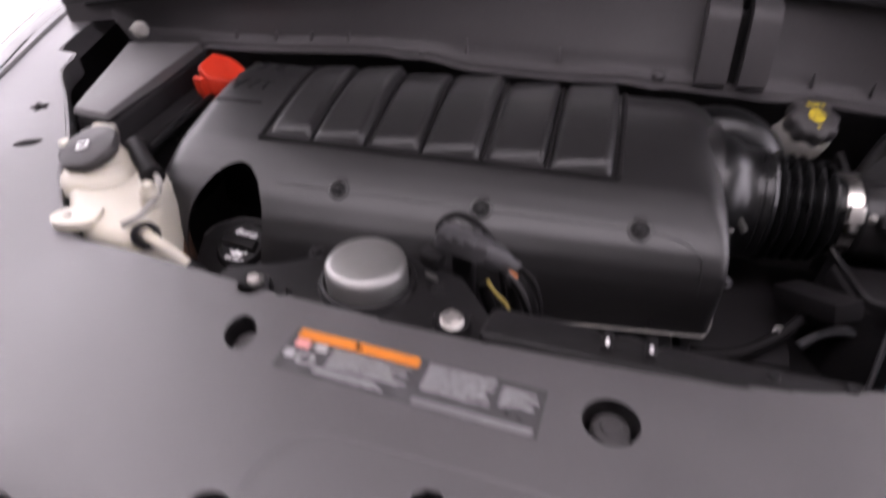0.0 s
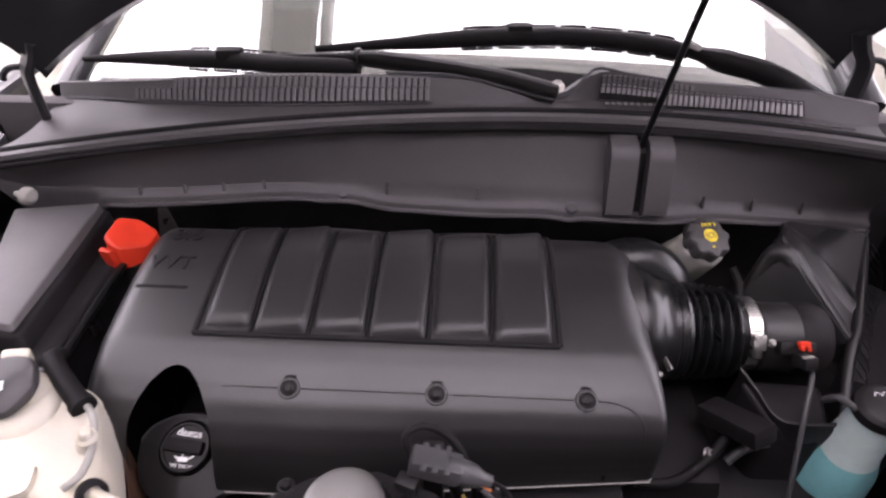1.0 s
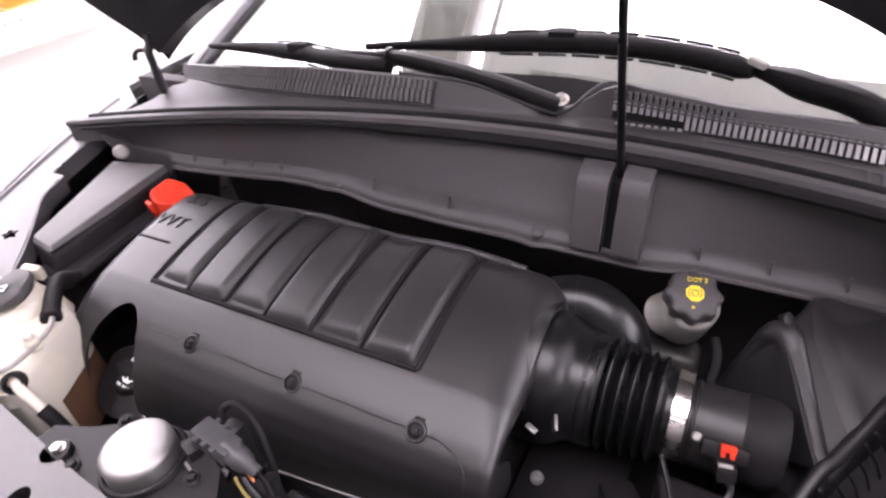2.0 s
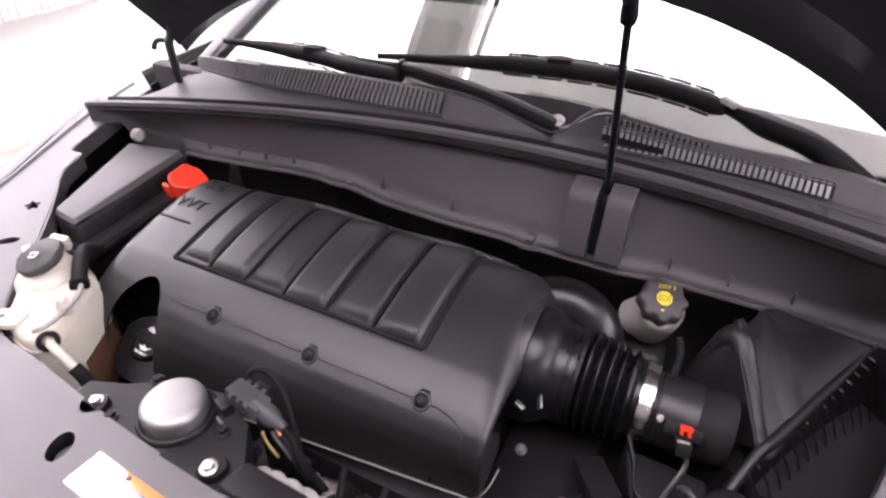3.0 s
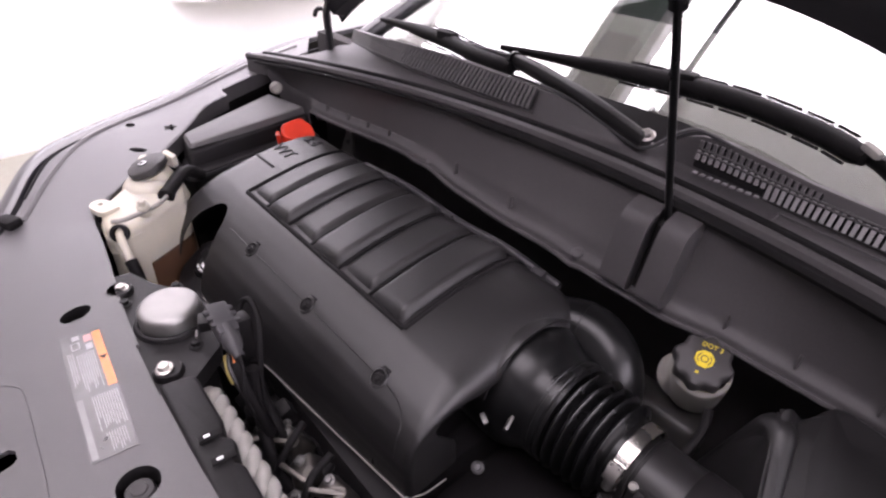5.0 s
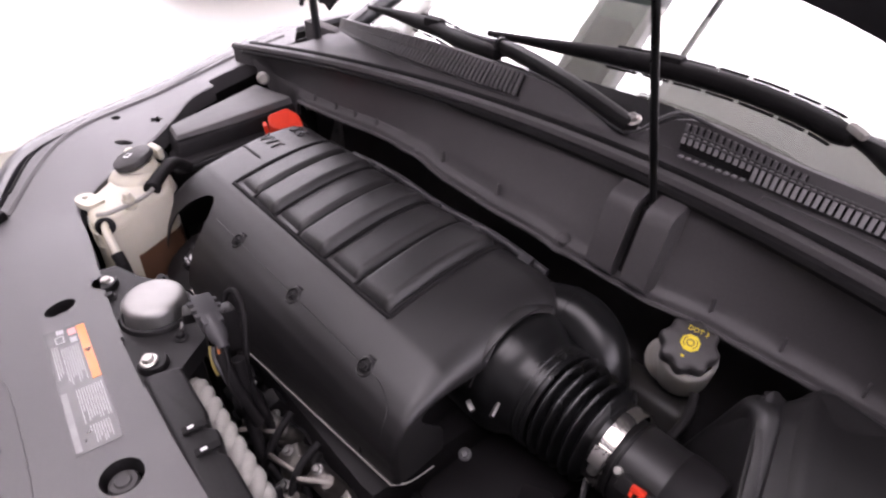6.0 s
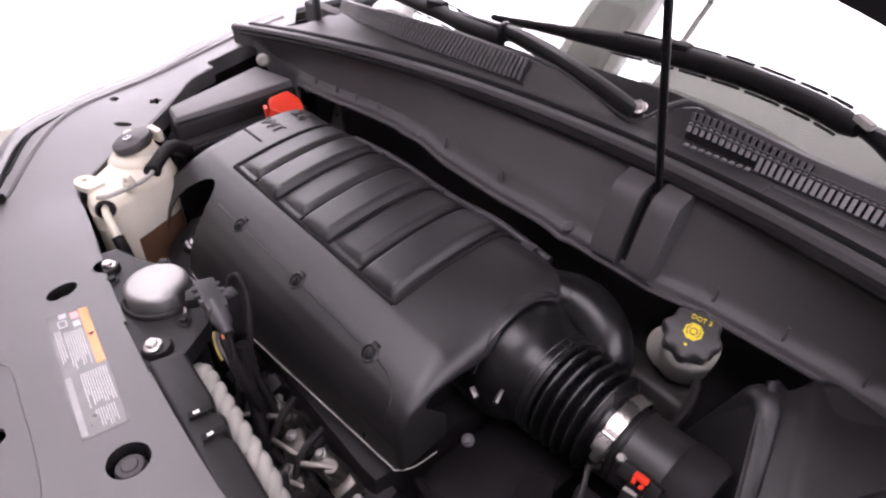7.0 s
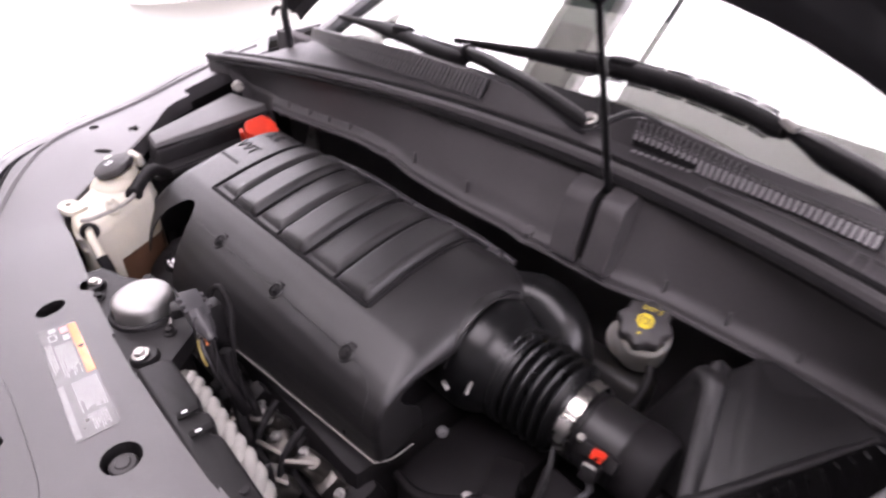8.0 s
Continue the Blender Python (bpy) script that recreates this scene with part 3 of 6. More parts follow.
def gas_strut():
    ob = thing("gas_strut", "slim black gas strut holding up the hood", "gas strut", at=(0.260, 0.340, 1.03))
    a, b, c = Vector((0.260, 0.344, 1.030)), Vector((0.266, 0.235, 1.304)), Vector((0.276, 0.08, 1.69))
    part("rod", tube([a, b], 0.0042, 12), GLOSSY, ob, "thin black piston rod")
    part("cylinder", tube([b, b.lerp(c, 0.02), b.lerp(c, 0.5), c], lambda t: 0.0085 if t > 0.02 else 0.0095, 14), GLOSSY, ob, "black cylinder")
    part("ball_socket", lathe([(0, 0.012), (0.008, 0.010), (0.010, 0.0), (0.009, -0.012), (0.006, -0.02), (0, -0.02)], 14, facing(a, b - a, (1, 0, 0))), RUBBER, ob)


gas_strut()


# ---- cowl ----
def lip_at(x):
    return float(np.interp(x, (-0.66, -0.45, -0.38, -0.27, -0.154, 0.0, 0.17, 0.30, 0.363, 0.52, 0.64), (0.286, 0.294, 0.304, 0.319, 0.324, 0.314, 0.302, 0.312, 0.330, 0.358, 0.376))), \
        float(np.interp(x, (-0.66, -0.38, -0.154, 0.17, 0.363, 0.52, 0.64), (0.972, 0.968, 0.972, 0.973, 0.958, 0.935, 0.915)))


def ridge_at(x):
    return 0.346 + 0.0705 * x - 0.1315 * x * x - 0.077 * x ** 3, 1.0815 + 0.015 * x - 0.084 * x * x


FOOT = ((-0.66, -0.568, -0.461, -0.348, -0.24, -0.03, 0.10, 0.20, 0.30, 0.45, 0.64),
        (0.488, 0.458, 0.425, 0.407, 0.404, 0.419, 0.428, 0.452, 0.470, 0.473, 0.448),
        (1.035, 1.048, 1.058, 1.064, 1.067, 1.069, 1.069, 1.066, 1.052, 1.044, 1.036))
HEAD = ((-0.66, -0.616, -0.512, -0.394, -0.303, -0.22, -0.03, 0.10, 0.205, 0.25, 0.35, 0.55, 0.64),
        (0.500, 0.481, 0.455, 0.437, 0.437, 0.440, 0.438, 0.446, 0.458, 0.470, 0.488, 0.493, 0.468),
        (1.058, 1.066, 1.080, 1.094, 1.100, 1.102, 1.103, 1.098, 1.114, 1.108, 1.087, 1.073, 1.064))


def grille_foot(x):
    return float(np.interp(x, FOOT[0], FOOT[1])), float(np.interp(x, FOOT[0], FOOT[2]))


def grille_head(x):
    return float(np.interp(x, HEAD[0], HEAD[1])), float(np.interp(x, HEAD[0], HEAD[2]))


def cowl():
    ob = thing("cowl_panel", "dark grey plastic cowl panel with slotted air grilles", "cowl panel", at=(0, 0.4, 0.95))
    xs = [-0.66 + 1.30 * i / 80 for i in range(81)]
    ridge_xs = [-0.70, -0.68] + xs

    def wavy(x):
        """The lower lip steps twice along its run."""
        return -0.006 + 0.004 * sstep(-0.21, -0.19, x) + 0.010 * sstep(-0.155, -0.075, x) - 0.006 * sstep(0.02, 0.15, x) + 0.004 * math.exp(-((x - 0.165) / 0.012) ** 4)

    rows = []
    for x in ridge_xs:
        ly, lz = lip_at(x)
        ry, rz = ridge_at(x)
        w = wavy(x)
        lip = ((-0.0125, -0.0135 - w), (-0.0130, -0.0105 - w), (-0.0085, -0.0090 - w), (-0.008, -0.003 - w), (-0.006, -w), (-0.001, 0.0015 - w), (0.004, 0.006 - w))
        # left of the fuse box the lip gives way to a plain skirt behind it
        k = 1 - sstep(-0.515, -0.490, x)
        row = [(x, ly + dy + (0.004 - dy) * k, lz + dz + (-0.048 + 0.0095 * i - dz) * k) for i, (dy, dz) in enumerate(lip)]
        row.append((x, ly + 0.006, lz + 0.012))
        for k in range(1, 8):
            t = k / 8
            row.append((x, ly + 0.006 + (ry - ly - 0.008) * t + 0.004 * math.sin(math.pi * t), lz + 0.012 + (rz - lz - 0.022) * t))
        # the face stops short of the fender, only the ridge runs on
        cut = 1 - sstep(-0.618, -0.608, x)
        row = [(px, py + (ry - 0.003 - py) * cut, pz + (rz - 0.012 - 0.002 * (13 - i) - pz) * cut) for i, (px, py, pz) in enumerate(row)]
        row += [(x, ry - 0.003, rz - 0.010), (x, ry - 0.006, rz - 0.004), (x, ry - 0.004, rz + 0.002), (x, ry + 0.004, rz + 0.004), (x, ry + 0.010, rz + 0.001)]
        rows.append(row)
    part("face", thick(sheet(rows), 0.003), COWL, ob, "grey moulded front face")
    part("lip_rim", tube([(x, lip_at(x)[0] - 0.0125, lip_at(x)[1] - 0.0118 - wavy(x)) for x in xs if x > -0.488], 0.0030, 8, per=2), COWL, ob, "rolled lower rim")
    seal = [(x, ridge_at(x)[0] + 0.016, ridge_at(x)[1] + 0.001) for x in xs[::4]]
    part("rubber_seal", tube(seal, 0.0055, 8, per=3), RUBBER, ob, "black rubber hood seal")
    # black tube for the shade in the groove below the ridge, wider past the step
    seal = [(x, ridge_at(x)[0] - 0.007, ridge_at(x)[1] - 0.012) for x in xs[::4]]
    part("shadow_groove", tube(seal, lambda t: 0.0035 + 0.0045 * sstep(0.42, 0.47, t), 8, per=3), RUBBER, ob, "dark strip for the shade under the ridge")
    # tray and sloping grille bank behind the ridge
    def bank(x, t):
        """t from the ridge (0) over the grille's foot (0.5) and head (0.9) to the glass (1)."""
        ry, rz = ridge_at(x)
        fy, fz = grille_foot(x)
        hy, hz = grille_head(x)
        w = math.exp(-((x - 0.150) / 0.042) ** 2)
        if t < 0.5:
            u = t / 0.5
            y, z = ry + 0.018 + (fy - ry - 0.018) * u, rz - 0.002 + (fz - rz + 0.002) * u - 0.013 * math.sin(math.pi * u)
        elif t < 0.9:
            u = (t - 0.5) / 0.4
            y, z = fy + (hy - fy) * u, fz + (hz - fz) * u * (1 - 0.85 * w)
        else:
            u = (t - 0.9) / 0.1
            top = fz + (hz - fz) * (1 - 0.85 * w)
            y, z = hy + (0.552 + 0.02 * x - hy) * u, top + (1.030 - 0.02 * x * x - top) * sstep(0, 1, u)
        return (x, y, z)
    part("tray", thick(sheet([[bank(x, t / 24) for t in range(25)] for x in xs if x > -0.648]), 0.003), COWL, ob, "grey leaf tray")
    # dark sheets laid on the bank stand for the shade between the slats
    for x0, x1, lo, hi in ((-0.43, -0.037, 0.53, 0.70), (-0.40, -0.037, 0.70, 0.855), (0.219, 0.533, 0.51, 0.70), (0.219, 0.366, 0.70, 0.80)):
        part("grille_slot_shade", thick(sheet([[Vector(bank(x0 + (x1 - x0) * i / 30, lo + (hi - lo) * k / 4)) + Vector((0, -0.004, 0.004)) for k in range(5)] for i in range(31)]), 0.001), RUBBER, ob, "dark sheet for the shade between the slats")
    # rows of upright slats: grey over dark sheets, on the other bank with light in their colour
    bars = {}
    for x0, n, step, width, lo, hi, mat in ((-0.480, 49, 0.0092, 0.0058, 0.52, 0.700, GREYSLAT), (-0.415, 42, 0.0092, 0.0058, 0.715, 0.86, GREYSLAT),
                                            (0.222, 18, 0.0082, 0.0046, 0.715, 0.80, GREYSLAT), (0.222, 38, 0.0082, 0.0036, 0.672, 0.695, LITSLAT),
                                            (0.222, 11, 0.0082, 0.0046, 0.59, 0.655, LITSLAT), (0.3122, 27, 0.0082, 0.0046, 0.50, 0.655, LITSLAT)):
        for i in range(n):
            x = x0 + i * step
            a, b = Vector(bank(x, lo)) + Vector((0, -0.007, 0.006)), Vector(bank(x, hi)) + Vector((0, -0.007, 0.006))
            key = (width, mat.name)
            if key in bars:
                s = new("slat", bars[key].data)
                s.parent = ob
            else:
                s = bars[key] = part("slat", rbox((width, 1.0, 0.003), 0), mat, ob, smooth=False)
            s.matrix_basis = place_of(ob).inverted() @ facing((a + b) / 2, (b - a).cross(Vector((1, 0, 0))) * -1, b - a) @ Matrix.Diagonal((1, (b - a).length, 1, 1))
    for i in range(9):
        part("tray_slot", rbox((0.0052, 0.009, 0.002), 0.0006, m=pose(0.229 + 0.0096 * i, 0.4405 + 0.0013 * i, 1.0665 - 0.0006 * i, -10)), LITSLAT, ob, "small pale drain slot")
    for x0, x1, t in ((-0.48, -0.037, 0.707), (0.222, 0.530, 0.664), (0.222, 0.530, 0.704)):
        part("grille_bar", tube([Vector(bank(x0 + (x1 - x0) * k / 12, t)) + Vector((0, -0.008, 0.007)) for k in range(13)], 0.0012 if x0 < 0 else 0.0018, 6, per=2), COWL, ob)
    part("glass_seal", thick(sheet([[Vector(glass_at(x, -0.012 + (0.012 + float(np.interp(x, (-0.1, 0.12, 0.30, 0.45, 0.6), (0.040, 0.045, 0.026, 0.016, 0.012)))) * k / 4)) + Vector((0, -0.002, 0.005)) for k in range(5)] for x in [-0.10 + 0.70 * i / 28 for i in range(29)]]), 0.003), RUBBER, ob, "black rubber seal on the glass")
    part("grille_foot_line", tube([Vector(bank(-0.63 + 0.60 * k / 16, 0.5)) + Vector((0, -0.002, 0.0015)) for k in range(17)], 0.0018, 6, per=2), COWL, ob)
    # raised field on the tray beside the drain slots
    for line in ([(0.335 + 0.265 * k / 8, 0.43) for k in range(9)], [(0.335, 0.16 + 0.27 * k / 4) for k in range(5)], [(0.515, 0.10 + 0.34 * k / 4) for k in range(5)], [(0.530, 0.10 + 0.34 * k / 4) for k in range(5)]):
        part("tray_bead", tube([Vector(bank(x, t)) + Vector((0, 0, 0.0008)) for x, t in line], 0.0018, 6, per=2), COWL, ob, "moulded bead")
    # strut bracket: two upright flanges with a gap for the strut
    for x0, x1 in ((0.216, 0.253), (0.267, 0.300)):
        cx, w = (x0 + x1) / 2, x1 - x0
        ly, lz = lip_at(cx)
        ry, rz = ridge_at(cx)
        prof = [(0.345, 0.960), (0.294, 0.962), (0.288, 0.968), (0.288, 0.980), (0.306, 1.040), (0.311, 1.051), (0.320, 1.058), (0.356, 1.068)]
        bm = turned(slab(prof, [], x0, x1), SIDEWAYS)
        part("strut_flange", bm, COWL, ob, "grey upright flange")
    # a black block between the flanges stands for the shade in their gap
    part("strut_gap_shade", turned(slab([(0.345, 0.957), (0.303, 0.960), (0.327, 1.044), (0.345, 1.054)], [], 0.252, 0.268), SIDEWAYS), RUBBER, ob, "black block for the shade in the gap")
    for x in (-0.44, -0.379, -0.325, -0.268, -0.09, 0.04, 0.363, 0.44, 0.521):
        ly, lz = lip_at(x)
        part("lip_tab", rbox((0.0030, 0.009, 0.018), 0.0008, m=pose(x, ly - 0.001, lz + 0.010), taper=(1, 0.4)), COWL, ob)
    part("cowl_edge", tube([(-0.10, 0.440, 1.106), (-0.03, 0.440, 1.106), (0.02, 0.440, 1.101), (0.08, 0.436, 1.089), (0.125, 0.432, 1.078), (0.152, 0.430, 1.076), (0.172, 0.432, 1.086), (0.192, 0.442, 1.106), (0.212, 0.456, 1.114), (0.25, 0.468, 1.104)], 0.0024, 8), CONN, ob, "rolled edge of the wiper recess")
    for x in (-0.154, 0.172):
        ly, lz = lip_at(x)
        part("lip_clip", lathe([(0, 0.003), (0.005, 0.0028), (0.0085, 0.001), (0.009, -0.006)], 20, facing((x, ly - 0.003, lz - 0.001), (0, -0.3, 0.95))), COWL, ob, "round plastic clip")
    part("side_clip", mesh_join(lathe([(0, 0.012), (0.008, 0.011), (0.0125, 0.005), (0.0125, 0.0), (0.005, -0.002), (0.004, -0.022), (0, -0.022)], 18, facing((-0.580, 0.258, 0.990), (0.93, -0.35, 0.1)))), CONDUIT, ob, "pale grey push clip")


cowl()


def wiper(name, pts, blade, nut_at, wide):
    ob = thing(name, "black windscreen wiper resting at the foot of the glass", "wiper", "wipers", at=pts[0])
    girth = lambda t: 0.0055 + 0.0115 * sstep(-0.05, 0.40, t) - 0.006 * sstep(0.93, 1.0, t)
    part("arm", tube(pts, wide, 12, flat=0.7), DARK, ob, "black wiper arm")
    blade_ob = part("blade", tube(blade, girth, 12, flat=0.85), RUBBER, ob, "long black wiper blade")
    line = smooth_line(blade, 12)
    # slotted spring rails on both sides of the blade
    for side, dy, dz in (("upper", 0.014, 0.0135), ("lower", -0.011, -0.0140)):
        n = len(line)
        cut = [int(n * (0.34 + 0.60 * k / 7)) for k in range(8)]
        for a, b in zip(cut, cut[1:]):
            part("spine_segment", tube([(p.x, p.y + dy * girth(i / n) / 0.0165, p.z + dz * girth(i / n) / 0.0165) for i, p in list(enumerate(line))[a:b]], 0.0022, 6, per=1), RUBBER, blade_ob)
    mid = Vector(blade[len(blade) // 2])
    part("blade_clip", rbox((0.042, 0.024, 0.018), 0.005, m=pose(*(mid + Vector((-0.01, 0, 0.012))), 0, 0, 5)), RUBBER, blade_ob, "black blade clip")
    if not nut_at:
        part("pale_clip", rbox((0.026, 0.012, 0.010), 0.004, m=pose(0.376, 0.557, 1.118, 0, 14, -22)), CONDUIT, ob, "pale nozzle clip")
    else:
        part("arm_joint", tube([Vector(pts[2]).lerp(Vector(pts[3]), u) for u in (0.93, 0.99)], 0.0195, 12, flat=0.75), GLOSSY, ob, "glossy arm joint")
        hex_bolt("nut", nut_at, (0, -0.4, 0.9), 0.0075, ob, ZINC, "bare metal nut")


wiper("wiper", [(0.152, 0.441, 1.080), (0.063, 0.450, 1.098), (-0.056, 0.482, 1.104), (-0.155, 0.503, 1.105), (-0.26, 0.520, 1.098), (-0.36, 0.536, 1.090)],
      [(-0.639, 0.567, 1.072), (-0.492, 0.556, 1.080), (-0.358, 0.534, 1.086), (-0.256, 0.505, 1.090), (-0.149, 0.488, 1.094)], (0.152, 0.441, 1.090),
      lambda t: 0.0185 - 0.0095 * sstep(0.50, 0.70, t))
wiper("wiper", [(0.575, 0.515, 1.045), (0.505, 0.548, 1.076), (0.438, 0.556, 1.092), (0.367, 0.575, 1.104), (0.212, 0.606, 1.119), (0.032, 0.612, 1.118)],
      [(-0.230, 0.545, 1.104), (-0.099, 0.568, 1.108), (0.008, 0.586, 1.112), (0.112, 0.597, 1.114), (0.213, 0.598, 1.114), (0.310, 0.583, 1.110), (0.372, 0.560, 1.105)], None,
      lambda t: 0.024 - 0.013 * sstep(0.42, 0.62, t))


# ---- panel round the bay ----
def bay_panel():
    left = [(-0.045, -0.190), (-0.12, -0.184), (-0.21, -0.173), (-0.29, -0.163), (-0.355, -0.157), (-0.388, -0.136), (-0.445, -0.075), (-0.485, -0.015), (-0.55, 0.060), (-0.605, 0.118), (-0.622, 0.168), (-0.652, 0.172), (-0.672, 0.268), (-0.70, 0.40)]
    right = [(0.045, -0.194), (0.16, -0.194), (0.27, -0.186), (0.36, -0.158), (0.435, -0.13), (0.515, -0.06), (0.575, 0.030), (0.607, 0.118), (0.640, 0.215), (0.66, 0.27), (0.70, 0.40)]
    front_l = smooth_plan([(x + 0.035 * (1 if x < -0.01 else 0) * min(1, abs(x) / 0.3), y + 0.018) for x, y in NOSE[:11]])
    front_r = [(-x, y) for x, y in front_l]
    outline = left + front_l[::-1] + front_r[1:] + right[::-1]
    holes = [oval(-0.141, -0.228, 0.018, 0.0120, turn=1.97), oval(0.136, -0.242, 0.019, 0.0185), oval(-0.085, -0.360, 0.015, 0.011), oval(-0.212, -0.392, 0.016, 0.012), 
             oval(-0.609, -0.021, 0.010, 0.008, 16), star(-0.562, 0.034, 0.0125), oval(-0.513, -0.039, 0.015, 0.007, 16, 0.9)]
    # L-shaped opening over the hood latch
    latch = [(0.026, -0.322), (0.032, -0.317), (0.042, -0.317), (0.047, -0.322), (0.050, -0.338), (0.060, -0.343), (0.105, -0.346), (0.112, -0.352), (0.110, -0.362), (0.100, -0.366), (0.038, -0.362), (0.028, -0.352)]
    holes.append(latch)
    ob = tagged(thing("radiator_cover", "dark grey grained plastic cover over the radiator", "radiator cover", at=(0, -0.3, 0.9)))
    part("panel", slab(outline, holes, -0.005, 0.0, edge_z, 0.04), SHIELD, ob, angle=30)
    # turned-down rear edge
    for pts in (left, right):
        rows = [[(x, y, edge_z(x, y) - d) for d in (0.001, 0.012, 0.03)] for x, y in smooth_plan(pts, 3)]
        part("edge_flange", thick(sheet(rows), 0.003), SHIELD, ob)
    for cx, cy, rx, ry, tr in ((-0.141, -0.228, 0.018, 0.0120, 1.97), (0.136, -0.242, 0.019, 0.0185, 0)):
        z = edge_z(cx, cy)
        rows = [[(x, y, z - d) for x, y in oval(cx, cy, rx * k, ry * k, turn=tr)] for d, k in ((0.0, 1.0), (0.004, 0.96), (0.018, 0.86), (0.018, 0.02))]
        part("sunk_cup", sheet(rows, True), RUBBER, ob, "dark sunken fixing cup")
        part("push_pin", lathe([(0, 0.006), (0.0065, 0.006), (0.0075, 0.0045), (0.0115, 0.004), (0.013, 0.002), (0.013, -0.004), (0, -0.004)], 24, pose(cx + (0.001 if cx > 0 else 0.006), cy - 0.001, z - (0.010 if cx > 0 else 0.015))), CAPMAT, ob, "grey push pin")
    ring = [(-0.075, -0.345), (-0.068, -0.318), (-0.055, -0.302), (-0.035, -0.298), (0.03, -0.300), (0.10, -0.304), (0.135, -0.312), (0.150, -0.335)]
    part("latch_outline", tube([(x, y, edge_z(x, y) - 0.0002) for x, y in ring], 0.0009, 6), SHIELD, ob, "shallow moulded outline")
    part("latch_bar", rbox((0.080, 0.010, 0.004), 0.001, m=pose(0.07, -0.355, 0.926, 0, 0, 8)), ALU, ob, "grey latch bar in the opening")
    for sgn in (-1, 1):
        line = [(sgn * x, y) for x, y in ((-0.40, -0.235), (-0.50, -0.175), (-0.585, -0.105), (-0.635, -0.02), (-0.668, 0.07), (-0.700, 0.17), (-0.725, 0.27), (-0.75, 0.40))]
        part("moulded_ridge", tube([(x, y, edge_z(x, y) - 0.001) for x, y in line], 0.006, 8, flat=0.6), SHIELD, ob, "soft moulded ridge")
        part("seam", tube([(sgn * x, y, edge_z(x, y) + 0.0005) for x, y in ((-0.455, -0.222), (-0.53, -0.180), (-0.585, -0.140))], 0.0022, 6), RUBBER, ob, "dark seam")
        part("rubber_buffer", rbox((0.030, 0.022, 0.014), 0.004, m=pose(sgn * 0.400, -0.252, edge_z(0.4, -0.25) + 0.005, 0, 0, sgn * -30)), RUBBER, ob, "black rubber buffer")
    z = 0.938
    # warning label
    lab = thing("warning_label", "silvery warning label with an orange heading strip", "label", at=(0, -0.255, z))
    skew = pose(-0.004, -0.2405, z, 0, 0, -4.2)
    quad = lambda x0, x1, y0, y1, dz, t=0.0003: rbox(((x1 - x0) * 0.815, (y1 - y0) * 0.62, t), 0, m=skew @ pose((x0 + x1 + 0.013) * 0.4075, (y0 + y1 + 0.488) * 0.31, dz))
    part("film", quad(-0.125, 0.112, -0.276, -0.212, 0.0004), LABEL, lab, smooth=False)
    part("heading_strip", quad(-0.120, -0.001, -0.226, -0.212, 0.0008), ORANGE, lab, "orange heading strip", smooth=False)
    part("hazard_mark", lathe([(0.0, 0.0004), (0.004, 0.0004), (0.004, 0.0)], 3, skew @ pose(-0.044, 0.0155, 0.0009)), RUBBER, lab, "small dark triangle mark", smooth=False)
    part("pictogram", quad(-0.118, -0.104, -0.240, -0.228, 0.0008), PINK, lab, "pink pictogram", smooth=False)
    part("pictogram", quad(-0.098, -0.086, -0.240, -0.229, 0.0008), PRINT, lab, "white pictogram", smooth=False)
    part("pictogram", quad(-0.122, -0.112, -0.258, -0.246, 0.0008), PRINT, lab, smooth=False)
    for a, b, c, d in ((-0.108, -0.092, -0.250, -0.248), (-0.108, -0.092, -0.262, -0.260), (-0.108, -0.106, -0.260, -0.250), (-0.094, -0.092, -0.260, -0.250)):
        part("pictogram_frame", quad(a, b, c, d, 0.0008), PRINT, lab, smooth=False)
    rng = random.Random(4)
    for x0, x1, y0, n in ((-0.080, -0.004, -0.231, 8), (-0.088, -0.012, -0.262, 3), (0.008, 0.070, -0.216, 11), (0.075, 0.108, -0.222, 8)):
        for k in range(n):
            y = y0 - k * 0.0036
            x, end = x0, x1 - rng.random() ** 2 * 0.024
            while x < end - 0.006:
                w = min(end - x, rng.uniform(0.010, 0.034))
                part("text_bar", quad(x, x + w, y - 0.0013, y, 0.0008), PRINT, lab, smooth=False)
                x += w + 0.0016
    part("bright_band", quad(0.006, 0.108, -0.275, -0.266, 0.0007), BAND, lab, "pale printed band", smooth=False)


bay_panel()


